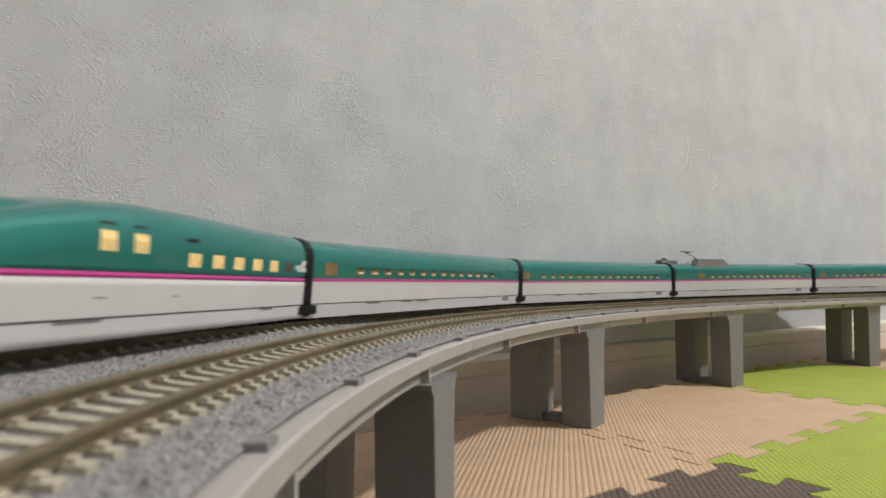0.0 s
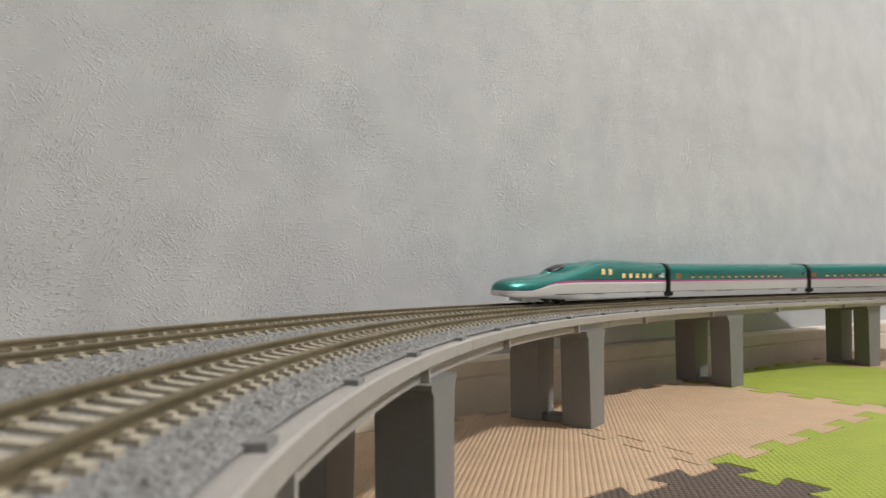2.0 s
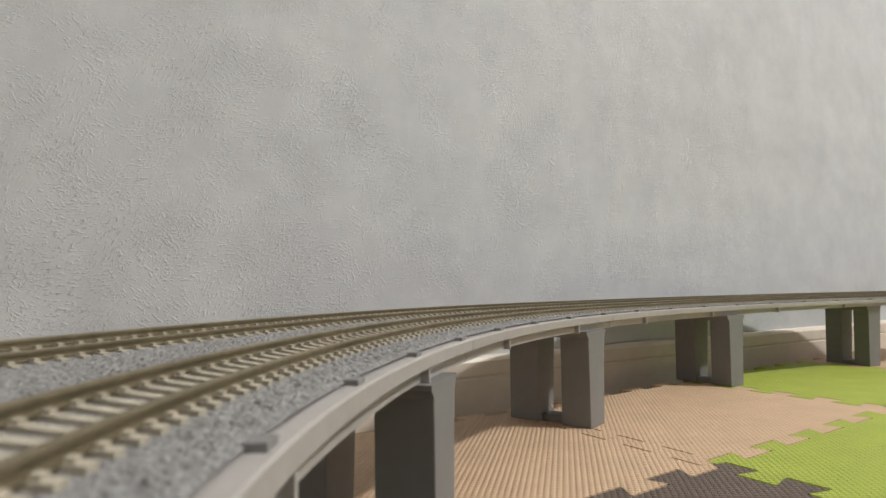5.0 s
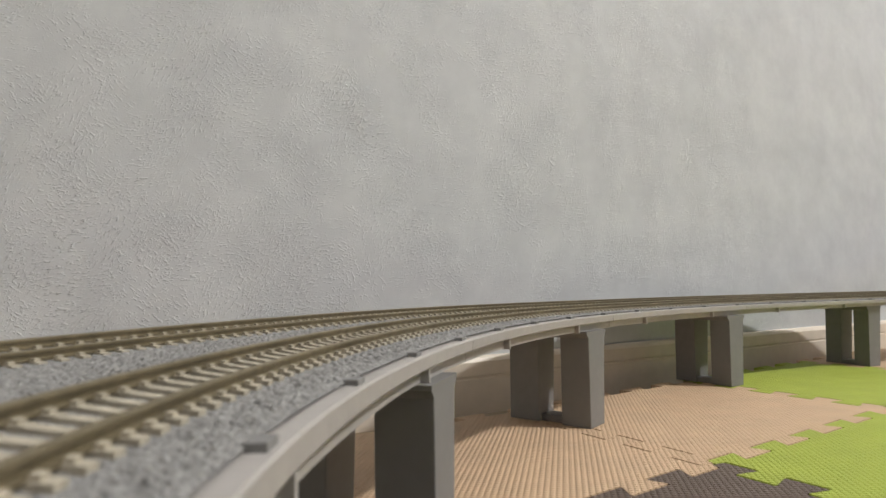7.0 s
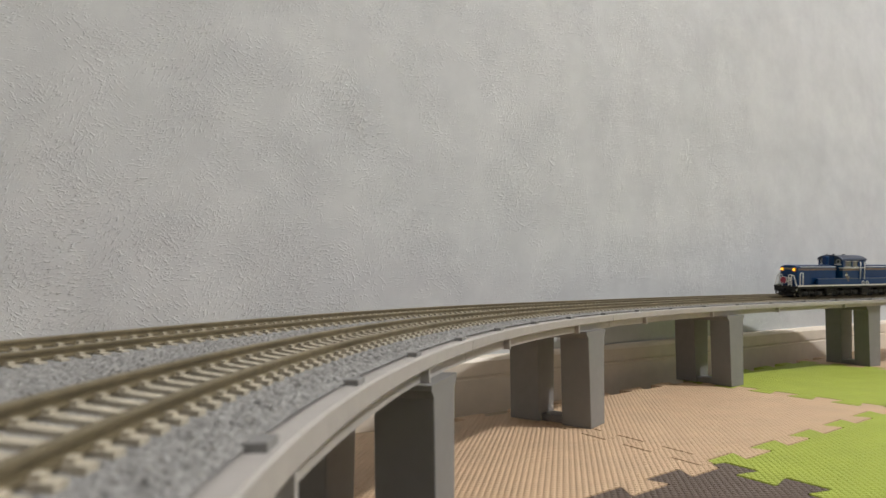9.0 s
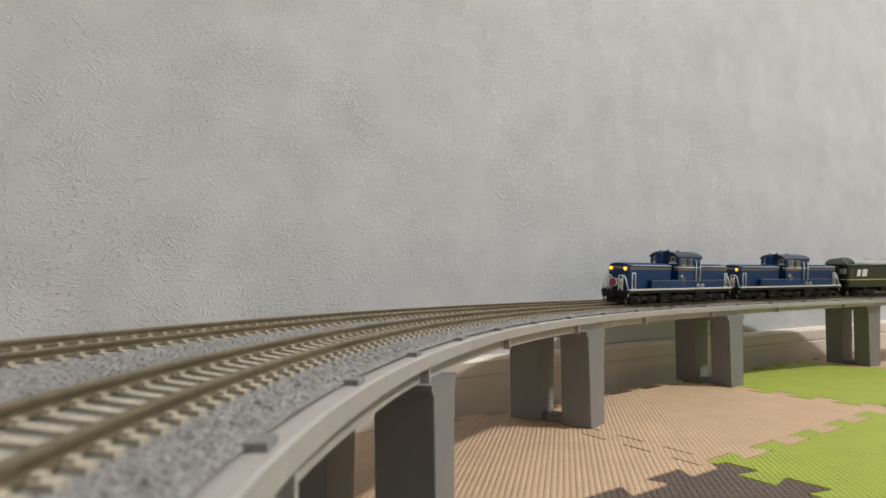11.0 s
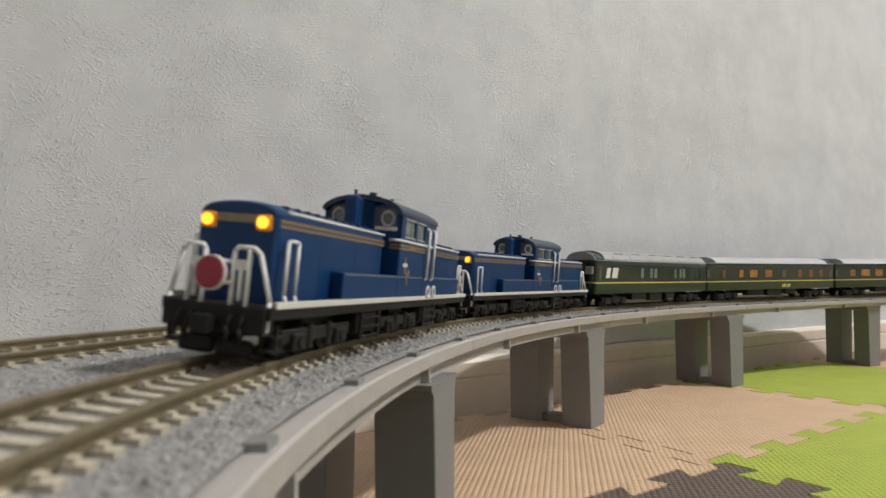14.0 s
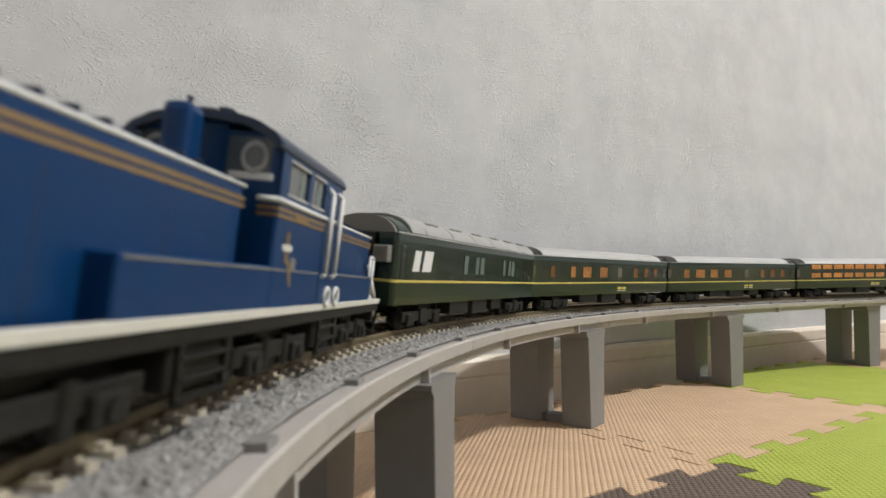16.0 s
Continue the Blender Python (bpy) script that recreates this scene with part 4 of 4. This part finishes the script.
        for sy in (-1, 1):
            box(bm, bx - 0.4, bx + 0.4, min(0.2 * sy, 6.2 * sy), max(0.2 * sy, 6.2 * sy), 0.9, 3.4, 0.6)
        part("snow_plough", bm, BLACK, beam, "black rail guard")
        # white railings over the beam
        rx = bx + 0.9 * o
        for sy in (-1, 1):
            rail = [[(rx, sy * 2.5, 7.2), (rx, sy * 2.5, 16.0), (rx, sy * 3.0, 16.7), (rx, sy * 5.7, 16.7), (rx - 0.3 * o, sy * 6.6, 15.8), (rx - 0.6 * o, sy * 8.5, 9.2), (rx - 0.6 * o, sy * 8.5, 5.2), (rx - 0.1 * o, sy * 7.8, 4.6)],
                    [(rx, sy * 5.0, 6.6), (rx, sy * 5.0, 16.6)], [(rx, sy * 3.8, 9.0), (rx, sy * 3.8, 14.0)]]
            part_rods("end_railing", rail, 0.36, WHITE, car, "white end railing")
            bm = bmesh.new()
            box(bm, rx - 0.2, rx + 0.2, sy * 3.8 - 1.3, sy * 3.8 + 1.3, 13.4, 14.9, 0.1)
            part("railing_plate", bm, WHITE, car, "white plate on the railing")
            cx = fx + 1.6 * -o
            part_rods("corner_handrail", [[(cx, sy * 8.8, 8.6), (cx, sy * 8.2, 10.0), (cx, sy * 8.2, 17.9), (cx - 0.3 * o, sy * 8.2, 18.2), (cx - 2.6 * o, sy * 8.2, 18.2), (cx - 2.9 * o, sy * 8.2, 17.9), (cx - 2.9 * o, sy * 8.2, 10.0), (cx - 2.9 * o, sy * 8.8, 8.6)]], 0.32, WHITE, car, "white looped handrail at the hood corner")
    # trucks: three, with fuel boxes between
    for cx, half in ((-38, 9), (0, 9), (38, 9)):
        bm = bmesh.new()
        for sy in (-1, 1):
            box(bm, cx - 11.5, cx + 11.5, sy * 7.6 - 0.6, sy * 7.6 + 0.6, 2.6, 4.9, 0.3)
            for ax in (-7, 7):
                box(bm, cx + ax - 2.0, cx + ax + 2.0, sy * 8.1 - 0.9, sy * 8.1 + 0.9, 1.5, 4.2, 0.4)
                rod(bm, (cx + ax, sy * 8.8, 2.9), (cx + ax, sy * 9.4, 2.9), 1.0, 10)
            for ax in (-3.2, 3.2):
                rod(bm, (cx + ax, sy * 8.0, 1.6), (cx + ax, sy * 8.0, 5.4), 0.8, 8)
        box(bm, cx - 4, cx + 4, -7, 7, 3.2, 6.7)
        truck = part("truck_frame", bm, SOOT, car, "dark truck frame with round axle boxes")
        for ax in (-7, 7):
            for sy in (-1, 1):
                bm = bmesh.new()
                rod(bm, (cx + ax, sy * 3.9, 2.9), (cx + ax, sy * 5.3, 2.9), 2.9, 22)
                rod(bm, (cx + ax, sy * 3.6, 2.9), (cx + ax, sy * 3.9, 2.9), 3.3, 22)
                part("wheel", bm, BLACK, truck)
    for cx, w in ((-19, 11), (19, 11)):
        for sy in (-1, 1):
            bm = bmesh.new()
            box(bm, cx - w / 2, cx + w / 2, sy * 6.5 - 2.2, sy * 6.5 + 2.2, 2.4, 6.6, 0.4)
            fuel = part("fuel_box", bm, SOOT, car, "dark fuel box with a step ladder")
            bm = bmesh.new()
            for q in (-4.2, 4.2):
                box(bm, cx + q - 0.5, cx + q + 0.5, sy * 8.9 - 0.3, sy * 8.9 + 0.3, 1.4, 7.0, 0.1)
            for z in (1.6, 3.4, 5.2):
                box(bm, cx - 4.4, cx + 4.4, sy * 8.9 - 0.45, sy * 8.9 + 0.45, z, z + 0.4, 0.08)
            part("step_ladder", bm, SOOT, fuel)
    bm = bmesh.new()
    box(bm, -50, 52, -3.0, 3.0, 3.4, 8.2, 0.2)
    part("main_frame", bm, SOOT, car, "dark main frame over the trucks")
    return car


def settle(car):
    """Set the cab and its fittings forward, and bring the upper works to their true height."""
    for o in car.children_recursive:
        up = o.name.split(".")[0] in ("cab", "exhaust_tower", "roof_fitting") or (o.parent is not car and o.parent.name.startswith(("cab", "window")))
        for v in o.data.vertices:
            x, y, z = v.co
            if up:
                x -= 0.0065
                z += max(0, z - 0.0214) * 0.32
            if z > 0.005:
                z = 0.005 + (z - 0.005) * 0.985
            v.co = (x, y, z)


def head_mark(car):
    bm = bmesh.new()
    rod(bm, (-55.6, 0.6, 12.6), (-54.9, 0.6, 12.6), 2.55, 36)
    rim = part("head_mark", bm, WHITE, car, "round headboard with a white rim")
    bm = bmesh.new()
    rod(bm, (-55.9, 0.6, 12.6), (-55.5, 0.6, 12.6), 2.3, 36)
    part("disc", bm, RED, rim, "dark red disc")
    part_rods("bracket", [[(-54.8, -2.4, 14.4), (-54.8, 3.0, 14.4)], [(-54.8, -2.8, 11.4), (-54.8, 3.0, 11.4)]], 0.3, WHITE, rim)


# ---- the dark green night train ----
def coach_w(z):
    if z < 22.6:
        return 9.7 - 0.25 * max(0, (9 - z) / 2) ** 2
    u = min(1.0, (z - 22.6) / 5.9)
    return 9.7 * max(0.0, 1 - u ** 2.2) ** (1 / 2.2)


def coach_body(car, x0, x1, roof_from):
    xs = [x0, x0 + 0.5, x0 + 1.2, x1 - 1.2, x1 - 0.5, x1]

    def r(x, w):
        e = min(x - x0, x1 - x)
        return max(0.15, w - (0.9 if e < 0.1 else 0.3 if e < 0.8 else 0))
    loft("lower_body", [ring_of([(r(x, w), z) for w, z in zone(coach_w, 7.0, 12.45, 3)], x) for x in xs], MOSS, car, "mid green lower body", smooth=False)
    loft("line", [ring_of([(r(x, w) + 0.04, z) for w, z in zone(coach_w, 12.45, 13.05, 1)], x) for x in xs], YELLOW, car, "pale yellow line", smooth=False)
    loft("upper_body", [ring_of([(r(x, w), z) for w, z in zone(coach_w, 13.05, roof_from, 6)], x) for x in xs], BOTTLE, car, "dark bottle green upper body", smooth=False)
    for x in (x0 - 1.4, x1 + 0.1):
        bm = bmesh.new()
        box(bm, x, x + 1.3, -4.2, 4.2, 7.5, 24.0, 0.3)
        part("gangway", bm, BLACK, car, "black gangway bellows")
    for sy in (-1, 1):
        for k, (a, b, z0) in enumerate(((0.30, 0.42, 3.2), (0.45, 0.56, 2.6), (0.60, 0.68, 3.4))):
            bm = bmesh.new()
            box(bm, x0 + (x1 - x0) * a, x0 + (x1 - x0) * b, sy * 6.5 - 2.2, sy * 6.5 + 2.2, z0, 7.2, 0.3)
            part("underfloor_box", bm, SOOT, car, "dark box under the floor")
    part_rods("coupler", [[(x0 - 2.5, 0, 5.0), (x0 + 4, 0, 5.0)], [(x1 - 4, 0, 5.0), (x1 + 2.5, 0, 5.0)]], 0.8, BLACK, car)


def coach_roof(car, x0, x1, roof_from, material, end=5.0):
    zs = [roof_from, *[roof_from + (28.45 - roof_from) * math.sin(math.pi / 2 * i / 8) for i in range(1, 9)]]
    xs = [x0 + end, x0 + end + 0.3, x1 - end - 0.3, x1 - end]
    loft("roof", [ring_of([(max(0.2, coach_w(z)) + 0.06, z + 0.03) for z in zs], x) for x in xs], material, car, "satin silver roof", smooth=False)
    for a, b in ((x0, x0 + end), (x1 - end, x1)):
        loft("roof_end", [ring_of([(max(0.2, coach_w(z)) * 0.97, roof_from + (z - roof_from) * 0.97) for z in zs], x) for x in (a, b)], BLACK if end > 8 else FAIRING, car, "dark roof end", smooth=False)
    for sy in (-1, 1):
        part_rods("rain_gutter", [[(x0 + 1, sy * (coach_w(roof_from) + 0.1), roof_from), (x1 - 1, sy * (coach_w(roof_from) + 0.1), roof_from)]], 0.22, SILVER, car, "thin bright gutter")


def coach_window(car, x0, x1, z0, z1, material, label):
    for sy in (-1, 1):
        w = side_patch("window", coach_w, x0, x1, z0, z1, 0.03, material, car, sy, label=label, nz=3)
        for a, b, c, d in ((x0 - 0.25, x1 + 0.25, z0 - 0.25, z0), (x0 - 0.25, x1 + 0.25, z1, z1 + 0.25), (x0 - 0.25, x0, z0, z1), (x1, x1 + 0.25, z0, z1)):
            side_patch("window_frame", coach_w, a, b, c, d, 0.1, BOTTLE, w, sy, nz=2)
        if material in (LIT_WARM, LIT_SLEEPER, LIT_FAINT) and x1 - x0 > 6 and sy < 0:
            for k in (0.25, 0.5, 0.75):
                side_patch("curtain_fold", coach_w, x0 + (x1 - x0) * k - 0.2, x0 + (x1 - x0) * k + 0.2, z0, z1, 0.05, LIT_FAINT, w, sy, nz=2)


def power_car():
    """The van with louvres behind the locomotives."""
    car = new("power_car")
    x0, x1 = -57.6, 60.7
    coach_body(car, x0, x1, 24.2)
    coach_roof(car, x0, x1, 24.2, BOTTLE, 1.2)
    # grey roof hatches
    zs = np.linspace(24.5, 28.45, 7)
    for a, b, lift in ((-50, -42, 0.8), (-41.5, -25, 0.45), (-24.5, -8, 0.45), (-7.5, 9, 0.45), (9.5, 26, 0.45), (26.5, 40, 0.3), (40.5, 58, 0.25)):
        loft("roof_hatch", [ring_of([(max(0.3, coach_w(z)) + (0.25 if z < 28.3 else 0), z + lift * (z - 23.6) / 4.9) for z in zs], x) for x in (a, b)], HATCH, car, "pale grey roof hatch", smooth=False)
        for k in range(2):
            bm = bmesh.new()
            c = (a + b) / 2 + (k - 0.5) * 4.4
            if b - a > 12:
                box(bm, c - 1.6, c + 1.6, -6.6, -3.0, 27.4, 28.2, 0.2, Matrix.Identity(4))
                part("hatch_grille", bm, FAIRING, car)
    # plain white monogram shapes on both sides
    for sy in (-1, 1):
        for a, b, z0, z1 in ((-48.8, -45.4, 15.2, 20.4), (-43.6, -38.6, 15.2, 20.6)):
            side_patch("emblem", coach_w, a, b, z0, z1, 0.06, WHITE, car, sy, label="plain white slanted emblem block", slant=0.22)
    for a, b in ((-16.0, -13.0), (-6.8, -3.8), (-2.6, 1.0), (20.0, 22.4), (26.0, 28.6), (29.6, 32.8)):
        coach_window(car, a, b, 15.2, 20.6, PALE_PANE, "narrow pale louvre window")
    for a, b in ((-54.6, -52.4), (45.5, 48), (52, 54.5)):
        coach_window(car, a, b, 13.6, 21.3, GLASSY, "dark door recess")
    bm = bmesh.new()
    box(bm, x0 - 2.6, x0 - 0.4, -9.0, -5.0, 17.0, 21.0, 0.4)
    part("end_lamp_box", bm, FAIRING, car, "grey box at the van's end")
    underframe(car, 60, (-38, 42), r=2.85, wide=7.6, frame_z=(1.4, 5.0))
    tagged(car, "dark green power van with white emblem blocks, grey roof hatches", "train car", group="coaches of the night train")
    return car


def coach(windows, panorama=False):
    car = new("sleeping_car" if not panorama else "dining_car")
    x0, x1 = -69.4, 69.4
    coach_body(car, x0, x1, 24.7)
    coach_roof(car, x0, x1, 24.7, SILVER, 9.0)
    g = x0 - 1.5
    for a, b, kind in windows:
        m = {"l": LIT_SLEEPER, "d": LIT_FAINT, "k": GLASSY}[kind]
        coach_window(car, g + a, g + b, 15.4, 20.4, m, "window lit orange from inside" if kind == "l" else "dark window")
    if panorama:
        for k in range(7):
            a = g + 16 + k * 11.3
            coach_window(car, a, a + 8.8, 14.8, 18.0, LIT_WARM, "dining window lit orange")
            coach_window(car, a, a + 9.4, 20.9, 24.2, LIT_WARM, "curved upper window lit orange")
    for a in (78.5, 83.6):
        for sy in (-1, 1):
            side_patch("emblem", coach_w, g + a, g + a + 4.0, 9.3, 10.5, 0.06, YELLOW, car, sy, label="small pale emblem bars", nz=1)
            side_patch("emblem", coach_w, g + a - 0.4, g + a + 3.6, 8.4, 8.8, 0.06, BONE, car, sy, nz=1)
    underframe(car, 69, (-48, 48), r=2.85, wide=7.6, frame_z=(1.4, 5.0))
    tagged(car, "dark green sleeping car with a yellow line and silver roof" if not panorama else
           "dark green dining car with two rows of orange-lit windows", "train car", group="coaches of the night train")
    return car


def make_night():
    lead = loco()
    settle(lead)
    second = copy_thing(lead, Matrix())
    head_mark(lead)
    tagged(lead, "deep blue diesel locomotive with a round red headboard, lamps lit", "locomotive", group="blue locomotives")
    tagged(second, "deep blue diesel locomotive coupled behind another, lamp lit", "locomotive", group="blue locomotives")
    rows = [(lead, -305.0, 38, False), (second, -184.5, 38, False), (power_car(), -62.8, 46, False)]
    first = coach([(1.5, 4.5, "k"), (16, 19.5, "d"), (32.7, 36.9, "l"), (43.5, 51.0, "l"), (59.6, 67.0, "l"), (78, 83, "k"), (96, 101, "d"), (109, 114, "d"), (121, 126, "d"), (134, 137, "k")])
    next_one = coach([(1.5, 4.5, "k"), (16.3, 21.3, "l"), (27.5, 36.2, "l"), (42, 49.5, "l"), (56.4, 63.9, "l"), (78, 83, "k"), (96, 101, "d"), (108, 113, "d"), (120, 125, "d"), (134, 137, "k")])
    dining = coach([(1.5, 4.5, "k"), (105, 112, "d"), (120, 126, "d")], True)
    for k, c in enumerate((first, next_one, dining)):
        rows.append((c, (k + 0.5) * 141.32, 48, False))
    return rows


EXPRESS = make_express()
NIGHT = make_night()


# ---- motion along the line ----
def far_s(arc):
    return np.interp(arc, FAR_ARC, S_GRID)


def ride(arc, far, half):
    """The pose of a car whose two trucks stand half to each side of arc."""
    a, b = (far_s(arc - half), far_s(arc + half)) if far else (arc - half, arc + half)
    ma, mb = on_track(a, far), on_track(b, far)
    pa, pb = ma.translation, mb.translation
    h = math.atan2(pb.y - pa.y, pb.x - pa.x)
    bank = float(np.interp((a + b) / 2, S_GRID, LINE_B))
    return Matrix.Translation((pa + pb) / 2) @ Matrix.Rotation(h, 4, "Z") @ Matrix.Rotation(bank, 4, "X")


def express_arc(t):
    """The first joint of the green train along the far track."""
    t2 = min(t, 5.6)
    run = 170.4 + 155.66 * t2
    u = min(max(t - 5.6, 0), 3.0)
    return run + 155.66 * (u - u * u / 6)


def sleeper_arc(t):
    """The joint behind the power car along the near track."""
    return 246.1 - 91.88 * (t - 16)


TIMES = [k * 0.25 for k in range(65)]


def motions():
    for car, place, half in EXPRESS:
        walk(car, [(t, ride(express_arc(t) + place, True, half)) for t in TIMES])
    for car, place, half, turned in NIGHT:
        flip = Matrix.Rotation(math.pi, 4, "Z") if turned else Matrix()
        walk(car, [(t, ride(sleeper_arc(t) + place, False, half) @ flip) for t in TIMES])


motions()
